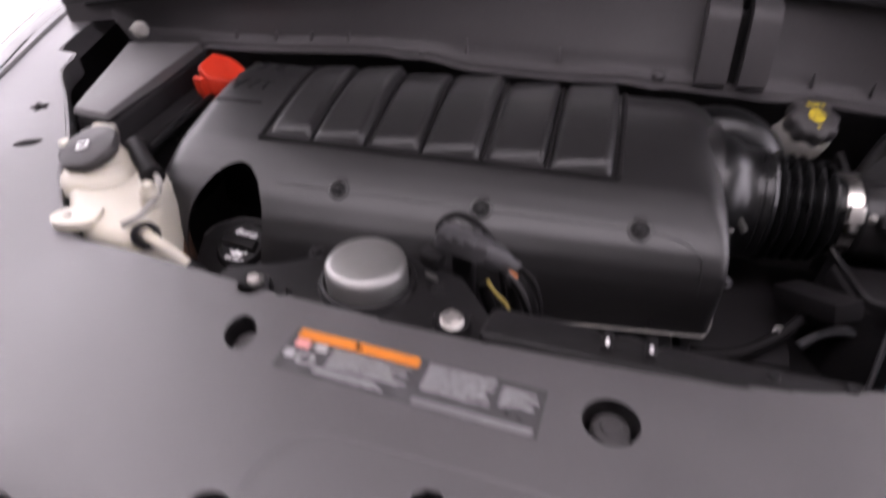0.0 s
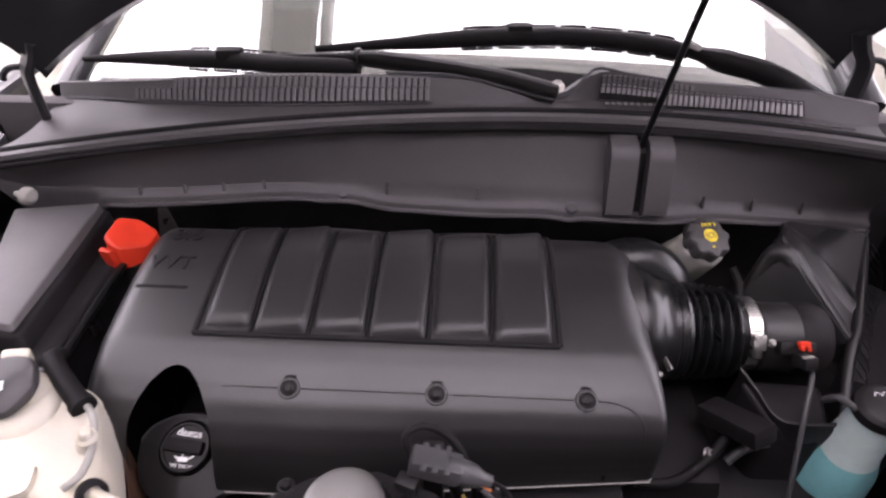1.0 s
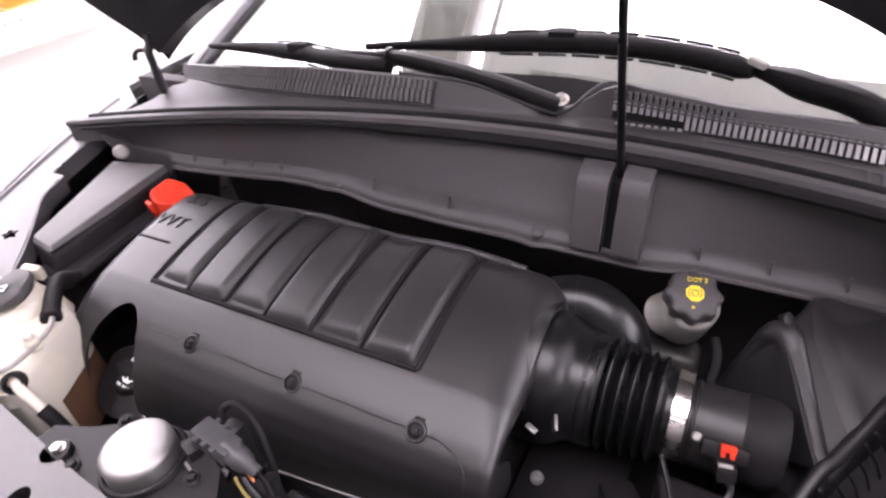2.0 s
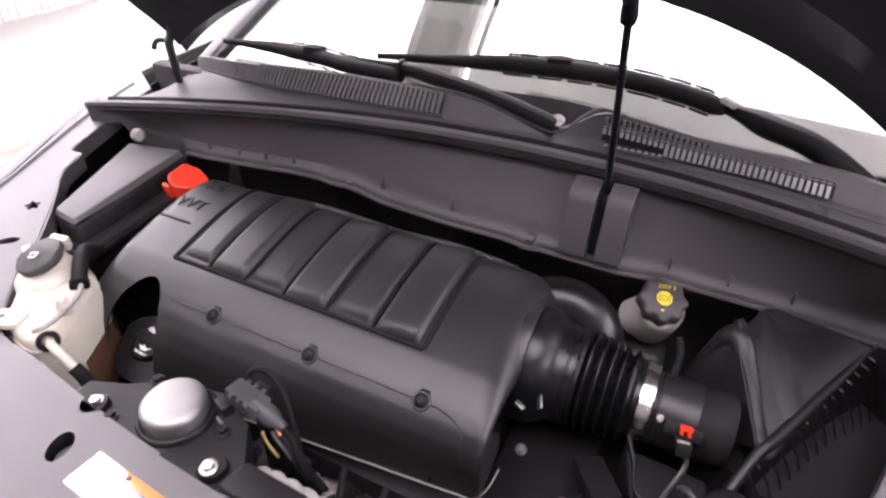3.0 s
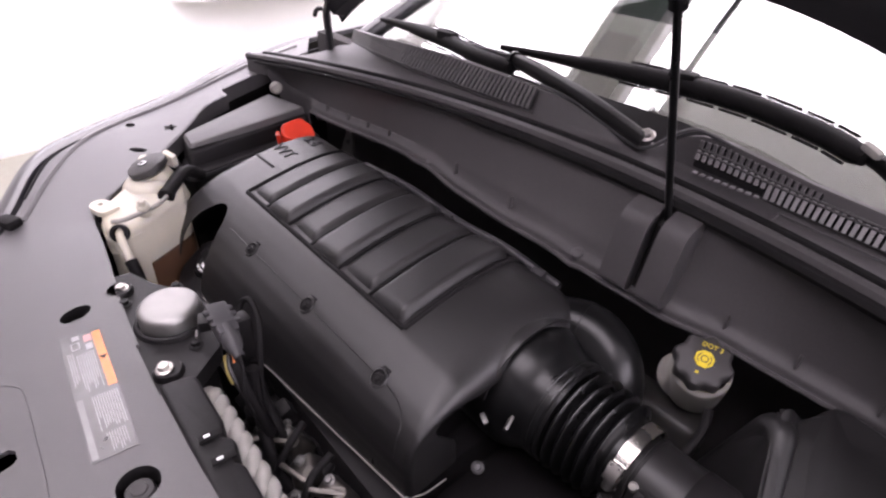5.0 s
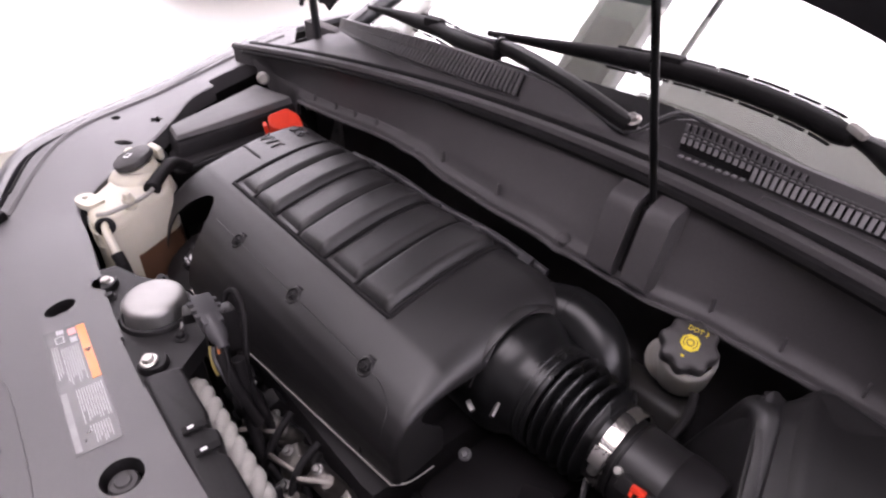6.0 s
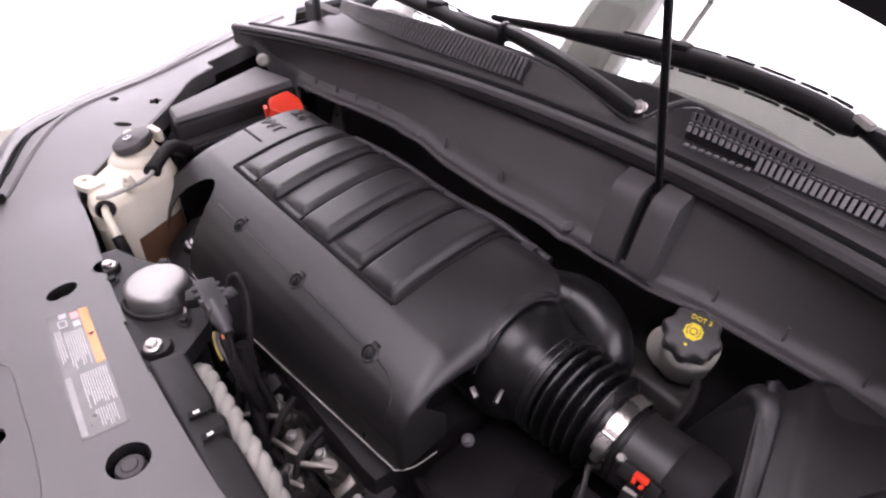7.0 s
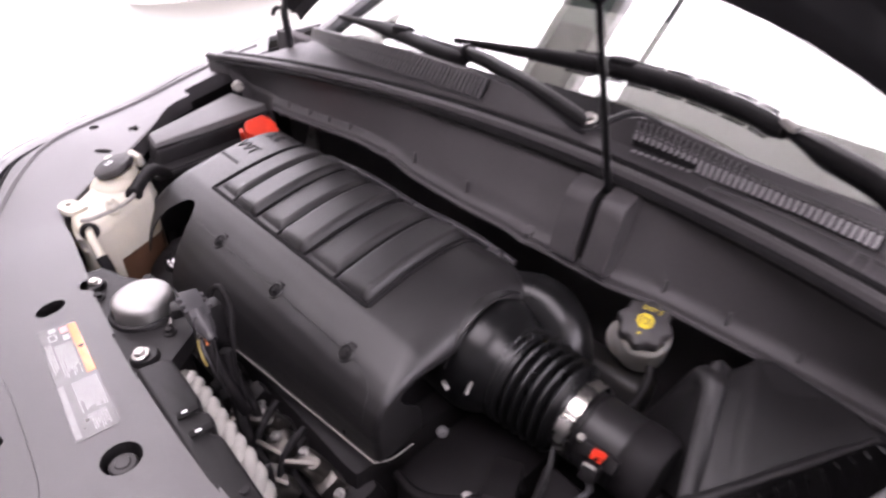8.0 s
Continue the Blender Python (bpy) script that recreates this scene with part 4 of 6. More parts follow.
# ---- engine ----
def engine_block():
    ob = thing("engine", "dark engine block with bare aluminium head and hoses", "engine", at=(0, 0.08, 0.44))
    part("block", rbox((0.56, 0.30, 0.36), 0.03, m=pose(-0.06, 0.10, 0.62)), BAY, ob, "black engine block")
    part("cylinder_head", rbox((0.52, 0.07, 0.055), 0.012, m=pose(-0.03, -0.045, 0.738, 20)), BAY, ob, "dark grimy cylinder head")
    rng = random.Random(7)
    for i in range(8):
        x = -0.24 + 0.062 * i + rng.uniform(-0.008, 0.008)
        part("casting_boss", rbox((0.028, 0.030, 0.030), 0.007, m=pose(x, -0.066 + rng.uniform(-0.01, 0.006), 0.778 + rng.uniform(-0.008, 0.006), 25, 0, rng.uniform(-20, 20))), BRIGHTCAST if i > 4 else DARK, ob, "cast boss")
        hex_bolt("bolt", (x + 0.028, -0.070, 0.790), (0, -0.45, 0.9), 0.005, ob, ALU)
    # bare cast pieces between the cover and the fan shroud
    for i, (x, y, z, w, d, turn) in enumerate(((0.070, -0.078, 0.792, 0.050, 0.034, 12), (0.122, -0.086, 0.796, 0.044, 0.040, -18), (0.168, -0.074, 0.800, 0.046, 0.030, 8), (0.035, -0.098, 0.776, 0.040, 0.030, 25), (0.150, -0.108, 0.782, 0.054, 0.026, -6))):
        bm = mesh_join(rbox((w, d, 0.030), 0.008, 3, m=pose(x, y, z, 22, 0, turn), taper=(0.8, 0.75)),
                       lathe([(0, 0.020), (0.0075, 0.020), (0.0090, 0.017), (0.0100, 0.0), (0.012, -0.012)], 20, pose(x + 0.012, y + 0.004, z, 22, 0, 0)),
                       rbox((w * 0.9, 0.006, 0.022), 0.002, m=pose(x, y - d * 0.35, z + 0.010, 22, 0, turn + 35)))
        part("cast_flange", bm, BRIGHTCAST, ob, "grimy bare cast flange")
        hex_bolt("bolt", (x - 0.010, y - 0.003, z + 0.016), (0, -0.4, 0.92), 0.0048, ob, ALU)
    for pts in ([(0.085, -0.066, 0.835), (0.095, -0.092, 0.825), (0.100, -0.112, 0.800), (0.098, -0.118, 0.770)], [(0.140, -0.062, 0.830), (0.146, -0.090, 0.822), (0.155, -0.108, 0.800), (0.170, -0.112, 0.775)]):
        part("hose", tube(pts, 0.0048, 10), RUBBER, ob, "black rubber hose")
    for i in range(2):
        x = -0.02 + 0.025 * i
        part("coil_plug", rbox((0.022, 0.034, 0.024), 0.004, m=pose(x, -0.088, 0.800, 20, 0, rng.uniform(-15, 15))), DARK, ob, "black coil connector")
    for pts, r in (([(0.02, -0.085, 0.90), (0.035, -0.09, 0.86), (0.06, -0.085, 0.81), (0.10, -0.09, 0.78), (0.16, -0.07, 0.77)], 0.006),
                   ([(0.05, -0.10, 0.92), (0.06, -0.105, 0.86), (0.09, -0.11, 0.80), (0.15, -0.10, 0.77)], 0.0075),
                   ([(0.13, -0.06, 0.80), (0.15, -0.09, 0.79), (0.18, -0.085, 0.76), (0.2, -0.04, 0.74)], 0.006),
                   ([(-0.05, -0.075, 0.80), (0.0, -0.1, 0.79), (0.06, -0.09, 0.77)], 0.006),
                   ([(0.235, 0.0, 0.78), (0.28, 0.0, 0.785), (0.33, 0.03, 0.80), (0.37, 0.07, 0.83)], 0.0065)):
        part("hose", tube(pts, r, 10), RUBBER, ob, "black rubber hose")
    hex_bolt("bolt", (0.262, 0.050, 0.84), (0.2, -0.4, 0.9), 0.005, ob, CONN, "dark bolt head")
    hex_bolt("bolt", (0.325, 0.030, 0.80), (0.2, -0.4, 0.9), 0.005, ob, ALU)
    for i in range(26):
        x, y, z = rng.uniform(-0.02, 0.24), rng.uniform(-0.115, -0.045), rng.uniform(0.735, 0.785)
        k = i % 4
        if k == 0:
            part("clip", rbox((rng.uniform(0.012, 0.03), rng.uniform(0.012, 0.022), 0.018), 0.003, m=pose(x, y, z, rng.uniform(-25, 25), 0, rng.uniform(-40, 40))), DARK, ob)
        elif k == 1:
            part("pipe", tube([(x - 0.03, y, z - 0.02), (x - 0.01, y - 0.01, z + 0.008), (x + 0.015, y + 0.005, z + 0.010), (x + 0.04, y + 0.01, z - 0.015)], rng.uniform(0.003, 0.006), 8), RUBBER, ob)
        elif k == 2:
            part("stud", lathe([(0, 0.010), (0.005, 0.010), (0.007, 0.004), (0.009, 0.0), (0.009, -0.02)], 14, pose(x, y, z, rng.uniform(0, 35), rng.uniform(-20, 20))), GRIME if x > 0.08 else DARK, ob, "grey stud")
        else:
            part("casting_rib", rbox((0.05, 0.008, 0.03), 0.003, m=pose(x, y, z - 0.01, 0, rng.uniform(-15, 15), rng.uniform(-30, 30))), DARK, ob)
    # steel tags at the throttle
    part("steel_tag", rbox((0.004, 0.020, 0.007), 0.001, m=pose(0.268, 0.086, 0.893, 20, 30, 30)), ALU, ob, "bright steel tag")
    part("steel_tag", rbox((0.013, 0.006, 0.005), 0.001, m=pose(0.250, 0.066, 0.897, 10, 10, -20)), ALU, ob, "bright steel tag")
    # plug cap and lifting eye behind the cover
    part("lifting_eye", carve(rbox((0.034, 0.010, 0.055), 0.002, m=pose(-0.447, 0.341, 0.893, -15, 0, 25), taper=(0.35, 1)), lathe([(0, -0.02), (0.005, -0.02), (0.005, 0.02), (0, 0.02)], 16, facing((-0.447, 0.341, 0.898), (0.4, -0.9, 0)))), ALU, ob, "grey lifting eye")
    part("rear_harness", tube([(-0.40, 0.28, 0.90), (-0.2, 0.285, 0.905), (0.0, 0.29, 0.90), (0.2, 0.28, 0.895)], 0.013, 10), RUBBER, ob)
    for pts, r, mat in (([(-0.36, 0.262, 0.915), (-0.25, 0.270, 0.928), (-0.12, 0.266, 0.930), (0.0, 0.272, 0.926), (0.10, 0.268, 0.93), (0.20, 0.270, 0.92)], 0.0085, RUBBER),
                        ([(-0.30, 0.285, 0.935), (-0.18, 0.290, 0.940), (-0.05, 0.288, 0.936), (0.06, 0.292, 0.938), (0.16, 0.29, 0.93)], 0.006, RUBBER),
                        ([(0.05, 0.255, 0.90), (0.08, 0.262, 0.934), (0.11, 0.268, 0.938), (0.14, 0.272, 0.93), (0.17, 0.28, 0.90)], 0.0075, RUBBER)):
        part("rear_hose", tube([(x, y, z - 0.018) for x, y, z in pts], r, 10), CONN, ob, "black hose behind the cover")
    for x, y, z, w in ((-0.30, 0.268, 0.932, 0.022), (-0.21, 0.272, 0.938, 0.016), (-0.06, 0.270, 0.938, 0.026), (0.03, 0.276, 0.934, 0.018), (0.13, 0.276, 0.936, 0.022)):
        part("rear_clip", rbox((w, 0.020, 0.014), 0.003, m=pose(x, y, z - 0.016, 8, 0, rng.uniform(-15, 15))), CONN, ob, "dark grey harness clip")
    for x in (-0.24, 0.0):
        hex_bolt("bolt", (x, 0.258, 0.912), (0, -0.3, 0.95), 0.0045, ob, DARK, "dark bolt")
    part("rear_head", rbox((0.56, 0.06, 0.10), 0.02, m=pose(-0.06, 0.265, 0.84)), GRIME, ob, "grimy rear cylinder head")
    part("right_casting", rbox((0.13, 0.20, 0.20), 0.03, m=pose(0.285, 0.10, 0.68)), BAY, ob, "black casting below the intake")
    part("coolant_pipe", tube([(0.350, 0.030, 0.785), (0.366, 0.036, 0.800), (0.390, 0.045, 0.802), (0.414, 0.053, 0.795)], 0.0055, 10), CONN, ob, "dark grey angled pipe")
    part("gearbox", rbox((0.25, 0.30, 0.22), 0.04, m=pose(0.42, 0.12, 0.62)), DARK, ob)


engine_block()

# front-to-back profile of the engine cover: y, z
PROFILE = [(-0.056, 0.830), (-0.054, 0.846), (-0.050, 0.864), (-0.043, 0.884), (-0.032, 0.9025), (-0.017, 0.918), (0.002, 0.9305), (0.022, 0.9405),
           (0.042, 0.9490), (0.062, 0.9540), (0.085, 0.9595), (0.11, 0.9650), (0.135, 0.9695), (0.16, 0.9728), (0.185, 0.9745), (0.205, 0.9740), (0.220, 0.9705), (0.231, 0.963), (0.237, 0.951), (0.239, 0.930), (0.239, 0.900)]
X0, X1 = -0.366, 0.240


def on_cover(x, s):
    """A point of the cover: s runs 0..1 from the front's foot over the top to the back."""
    n = len(PROFILE) - 1
    k = min(n - 1, int(s * n))
    f = s * n - k
    a, b = PROFILE[k], PROFILE[k + 1]
    y, z = a[0] + (b[0] - a[0]) * f, a[1] + (b[1] - a[1]) * f
    # the right end stands a little further back at its foot
    y += (0.036 * max(0.0, (x + 0.124) / 0.363) - 0.008) * (1 - sstep(0.0, 0.30, s))
    return y, z


def cover_normal(x, s):
    a, b = on_cover(x, max(0, s - 0.01)), on_cover(x, min(1, s + 0.01))
    d = Vector((0, b[0] - a[0], b[1] - a[1])).normalized()
    return Vector((0, -d.z, d.y))


FILLER = Vector((-0.277, -0.027, 0.847))


def engine_cover():
    ob = thing("engine_cover", "black moulded plastic engine cover with six raised ribs", "engine cover", at=(-0.06, 0.09, 0.83))
    ns, rows = 80, []
    stations = [(X0 - 0.022, 1.0)]
    for k in range(1, 9):
        a = math.pi / 2 * k / 8
        stations.append((X0 - 0.022 + 0.034 * (1 - math.cos(a)), 1 - math.sin(a)))
    m = 90
    stations += [(X0 + 0.014 + (X1 - 0.054 - X0 - 0.014) * k / m, 0.0) for k in range(1, m)]
    stations = [(x, inset, 0.0) for x, inset in stations]
    for k in range(13):
        a = math.pi / 2 * k / 12
        stations.append((None, 1 - math.cos(a), math.sin(a)))
    for x0, inset, turn in stations:
        row = []
        for i in range(ns + 1):
            s = i / ns
            # the right end rolls over in a tight bend in front, a wide one above
            bend = 0.009 + 0.038 * sstep(0.20, 0.56, s)
            x = x0 if x0 is not None else X1 - bend * (1 - turn)
            y, z = on_cover(x, s)
            nrm = cover_normal(x, s)
            d = bend * 0.75 * inset if x0 is None else 0.030 * inset * sstep(0.0, 0.12, s) + 0.006 * inset
            row.append((x, y - nrm.y * d, z - nrm.z * d))
        rows.append(row)
    # right end: only a lip is turned in, the rest is open round the intake
    last, hub = rows[-1], Vector((0.120, 0.868))
    for k in (0.3, 1.0):
        row = []
        for i, (x, y, z) in enumerate(last):
            deep = (0.09 + 0.34 * (1 - sstep(0.10, 0.30, i / ns))) * k
            row.append((x + 0.001 - 0.004 * k, y + (hub.x - y) * deep, z + (hub.y - z) * deep * (0.25 if i < ns * 0.1 else 1)))
        rows.append(row)
    # left wall, drawn down from the first station
    wall = []
    for k in range(1, 9):
        t = k / 8
        wall.append([(X0 - 0.022 - 0.012 * t, y, z + (0.83 - z) * t) for _, y, z in rows[0]])
    shell = thick(sheet(wall[::-1] + rows), 0.003)
    # arched opening over the oil filler
    arch = bmesh.new()
    pts = [(-0.326, 0.78), (-0.234, 0.78)] + [(-0.280 + 0.046 * math.cos(a), 0.884 + 0.053 * math.sin(a)) for a in [math.pi * k / 20 for k in range(21)]]
    vs = [arch.verts.new((x, -0.20, z)) for x, z in pts]
    f = arch.faces.new(vs)
    ext = bmesh.ops.extrude_face_region(arch, geom=[f])
    bmesh.ops.translate(arch, vec=(0, 0.245, 0.0), verts=[v for v in ext["geom"] if isinstance(v, bmesh.types.BMVert)])
    part("shell", carve(shell, arch), COVER, ob, angle=35)
    # black plate added behind the arch for the shade inside the cover
    part("arch_shade", rbox((0.16, 0.004, 0.11), 0.001, m=pose(-0.28, 0.075, 0.885)), RUBBER, ob, "black plate for the shade inside the cover")
    # lobe in front of the filler
    ax = Vector((0.0, -0.42, 0.91)).normalized()
    saddle = [(-0.054, 0.006), (-0.046, 0.020), (-0.034, 0.028), (-0.018, 0.0345), (0.0, 0.0365), (0.018, 0.0345), (0.032, 0.028), (0.044, 0.012), (0.054, -0.010), (0.068, -0.034),
              (0.052, -0.042), (0.036, -0.052), (0.014, -0.058), (-0.010, -0.0585), (-0.032, -0.050), (-0.047, -0.035), (-0.054, -0.014)]
    m = facing(FILLER + ax * 0.003, ax)
    part("filler_saddle", turned(slab(smooth_plan(saddle, 3), [oval(0, 0, 0.0305, 0.0305, 40)], -0.022, 0.0, lambda u, v: -0.10 * abs(u) * (1 if v < 0 else 0.6) - 0.05 * max(0, -v), 0.015), m), DARK, ob, "dished plate round the oil filler", angle=35)
    part("filler_rim", tube([m @ Vector((u, v, -0.0015 - 0.06 * abs(u))) for u, v in saddle[:9]], 0.0021, 8, per=4), RIBMAT, ob, "thin raised rim behind the cap")
    part("filler_well", lathe([(0.0305, -0.001), (0.0300, -0.030), (0.0, -0.030)], 32, m), RUBBER, ob, "dark well round the cap")
    # arched brim over the intake; an added black plate gives the open end its shade
    rows = []
    for k in range(25):
        a = radians(12 + 150 * k / 24)
        c, sn = math.cos(a), math.sin(a)
        rows.append([(x, 0.157 + r * c * (1 + 0.06 * max(0, -c)), 0.884 + r * sn) for x, r in ((0.185, 0.062), (0.205, 0.0735), (0.222, 0.0805), (0.234, 0.0832), (0.2385, 0.0828), (0.2385, 0.0795), (0.230, 0.0780))])
    part("arch_brim", thick(sheet(rows), 0.002), COVER, ob, "flared arch over the intake")
    part("hollow", turned(slab([(0.0, 0.80), (-0.035, 0.835), (-0.018, 0.90), (0.03, 0.925), (0.12, 0.935), (0.215, 0.93), (0.225, 0.80)], [], 0.180, 0.184), SIDEWAYS), BAY, ob, "black plate for the shade in the open end")
    xs = [-0.2665, -0.2125, -0.2085, -0.1475, -0.1440, -0.0830, -0.0795, -0.0155, -0.0085, 0.0545, 0.0605, 0.1235]
    for i in range(6):
        x0, x1 = xs[2 * i] - 0.0004, xs[2 * i + 1] + 0.0008
        tall = i % 2
        s0 = 0.418 if tall else 0.433
        grid = []
        n1, n2 = 16, 30
        for a in range(n2 + 1):
            s = s0 + (0.815 - s0) * a / n2
            fr = min(a / 3.0, 1.0)
            bk = min((n2 - a) / 3.0, 1.0)
            row = []
            for k in range(n1 + 1):
                u = k / n1
                x = x0 + (x1 - x0) * u
                e = min(1.0, min(u, 1 - u) * (x1 - x0) / 0.008)
                h = -0.002 + (0.0145 if tall else 0.0112) * (math.sin(math.pi / 2 * fr) ** 0.8) * (math.sin(math.pi / 2 * bk)) * (0.12 + 0.88 * math.sin(math.pi / 2 * e) ** 0.7) * (0.62 + 0.46 * u)
                if tall == 0:
                    h -= 0.001
                y, z = on_cover(x, s)
                nrm = cover_normal(x, s)
                row.append((x, y + nrm.y * h, z + nrm.z * h))
            grid.append(row)
        part("rib", sheet(grid), RIBMAT, ob, angle=60)
    # dark tubes for the shade in the recess round the ribs and between them
    s0, s1 = 0.418, 0.835
    ring = [(-0.273, s0), (0.131, s0), (0.131, s1), (-0.273, s1), (-0.273, s0)]
    for (xa, sa), (xb, sb) in zip(ring[:-1], ring[1:]):
        pts = []
        for k in range(13):
            x, s = xa + (xb - xa) * k / 12, sa + (sb - sa) * k / 12
            y, z = on_cover(x, s)
            pts.append((x, y, z))
        part("tray_groove_shade", tube(pts, 0.0036, 8, per=2), RUBBER, ob, "dark line for the shade round the ribs")
    for i in range(5):
        x = (xs[2 * i + 1] + xs[2 * i + 2]) / 2
        part("rib_groove_shade", tube([Vector((x, *on_cover(x, s0 + (s1 - s0) * k / 12))) + cover_normal(x, s0 + (s1 - s0) * k / 12) * 0.0012 for k in range(13)], 0.0024, 6, per=2), RUBBER, ob)
    # moulded line along the fixings
    for xa, xb in ((-0.228, -0.168), (-0.144, -0.012), (0.012, 0.144)):
        part("moulded_line", tube([(xa + (xb - xa) * k / 10, *on_cover(xa + (xb - xa) * k / 10, 0.287)) for k in range(11)], 0.0008, 6, per=2), COVER, ob)
    part("moulded_line", tube([(x, *on_cover(x, s)) for x, s in ((0.168, 0.287), (0.185, 0.283), (0.202, 0.268), (0.213, 0.24), (0.216, 0.20), (0.217, 0.14))], 0.0009, 6), COVER, ob)
    for x in (-0.156, 0.0, 0.156):
        at = Vector((x, *on_cover(x, 0.287)))
        n = cover_normal(x, 0.287)
        ring = part("fixing_ring", lathe([(0.0080, 0.0), (0.0088, 0.0016), (0.0105, 0.0016), (0.0118, 0.0), (0.0118, -0.002)], 24, facing(at, n)), COVER, ob)
        part("fixing_cup", lathe([(0.0088, 0.0012), (0.0080, -0.0006), (0.0, -0.0006)], 24, facing(at + n * 0.0012, n)), RUBBER, ring, "dark recess")
        hex_bolt("bolt", at + n * 0.0008, n, 0.0042, ring, DARK, "black bolt head")
        part("ear_notch", rbox((0.012, 0.006, 0.003), 0.001, m=facing(at + Vector((0, 0.010, 0.005)), n)), RUBBER, ob)
    # back edge tabs
    for x0, x1 in ((-0.235, -0.165), (-0.10, -0.035), (0.03, 0.09)):
        part("edge_tab", rbox((x1 - x0, 0.016, 0.004), 0.0015, m=pose((x0 + x1) / 2, 0.240, 0.948, -30)), COVER, ob)
    # bright moulding edge along the foot
    part("foot_edge", tube([(x, on_cover(x, 0)[0] - 0.002, 0.829) for x in [-0.225 + 0.460 * k / 14 for k in range(15)]], 0.0009, 6, per=2), CONDUIT, ob, "pale moulded lower edge")
    part("foot_edge", tube([(0.235, on_cover(0.235, 0)[0] - 0.001, 0.829), (0.244, -0.012, 0.829), (0.247, 0.018, 0.832)], 0.0009, 6, per=4), CONDUIT, ob)
    # raised lettering
    for text, x, s, size in (("VVT", -0.334, 0.622, 0.031), ("3.6", -0.332, 0.735, 0.033)):
        y, z = on_cover(x, s)
        part("raised_letters", lettering(text, size, facing((x, y + 0.0, z + 0.0005), cover_normal(x, s), (0, 1, 0)), 0.0014), BOXBLACK, ob, "moulded letters")
    y, z = on_cover(-0.33, 0.548)
    part("raised_bar", rbox((0.062, 0.004, 0.002), 0.0005, m=facing((-0.332, y, z), cover_normal(-0.33, 0.548))), RUBBER, ob)


engine_cover()


def oil_cap():
    ax = Vector((0.0, -0.42, 0.91)).normalized()
    base = FILLER - ax * 0.005
    ob = thing("oil_filler_cap", "black oil filler cap with white lettering", "oil cap", at=base)
    m = facing(base, ax) @ Matrix.Diagonal((0.82, 0.82, 0.82, 1))
    cap = part("cap", lathe([(0, 0.012), (0.028, 0.012), (0.031, 0.009), (0.032, 0.0), (0.032, -0.03), (0, -0.03)], 40, m), DARK, ob)
    part("rim", lathe([(0.028, 0.012), (0.029, 0.0145), (0.032, 0.0145), (0.034, 0.011), (0.034, 0.0)], 40, m), DARK, ob)
    part("grip", rbox((0.052, 0.017, 0.014), 0.003, m=m @ pose(0, 0.001, 0.016, 0, 0, -5)), RUBBER, cap, "raised finger grip")
    part("lettering", lettering("dexos", 0.0145, m @ pose(0.002, 0.0185, 0.0128, 0, 0, -5)), WHITE, cap, "white lettering")
    part("lettering", lettering("SAE 5W-30", 0.0068, m @ pose(0, -0.0245, 0.0128, 0, 0, -5)), WHITE, cap, "white lettering")
    can = mesh_join(rbox((0.014, 0.006, 0.0008), 0.0003, m=m @ pose(0, -0.0155, 0.0126)), rbox((0.010, 0.002, 0.0008), 0.0003, m=m @ pose(0.010, -0.0135, 0.0126, 0, 0, 30)), rbox((0.006, 0.002, 0.0008), 0.0003, m=m @ pose(-0.009, -0.0135, 0.0126, 0, 0, -25)), rbox((0.002, 0.005, 0.0008), 0.0003, m=m @ pose(-0.001, -0.0115, 0.0126)))
    part("oil_can_sign", can, WHITE, cap, "white oil can sign", smooth=False)


oil_cap()


# ---- air intake ----
AX_Y, AX_Z = 0.157, 0.884


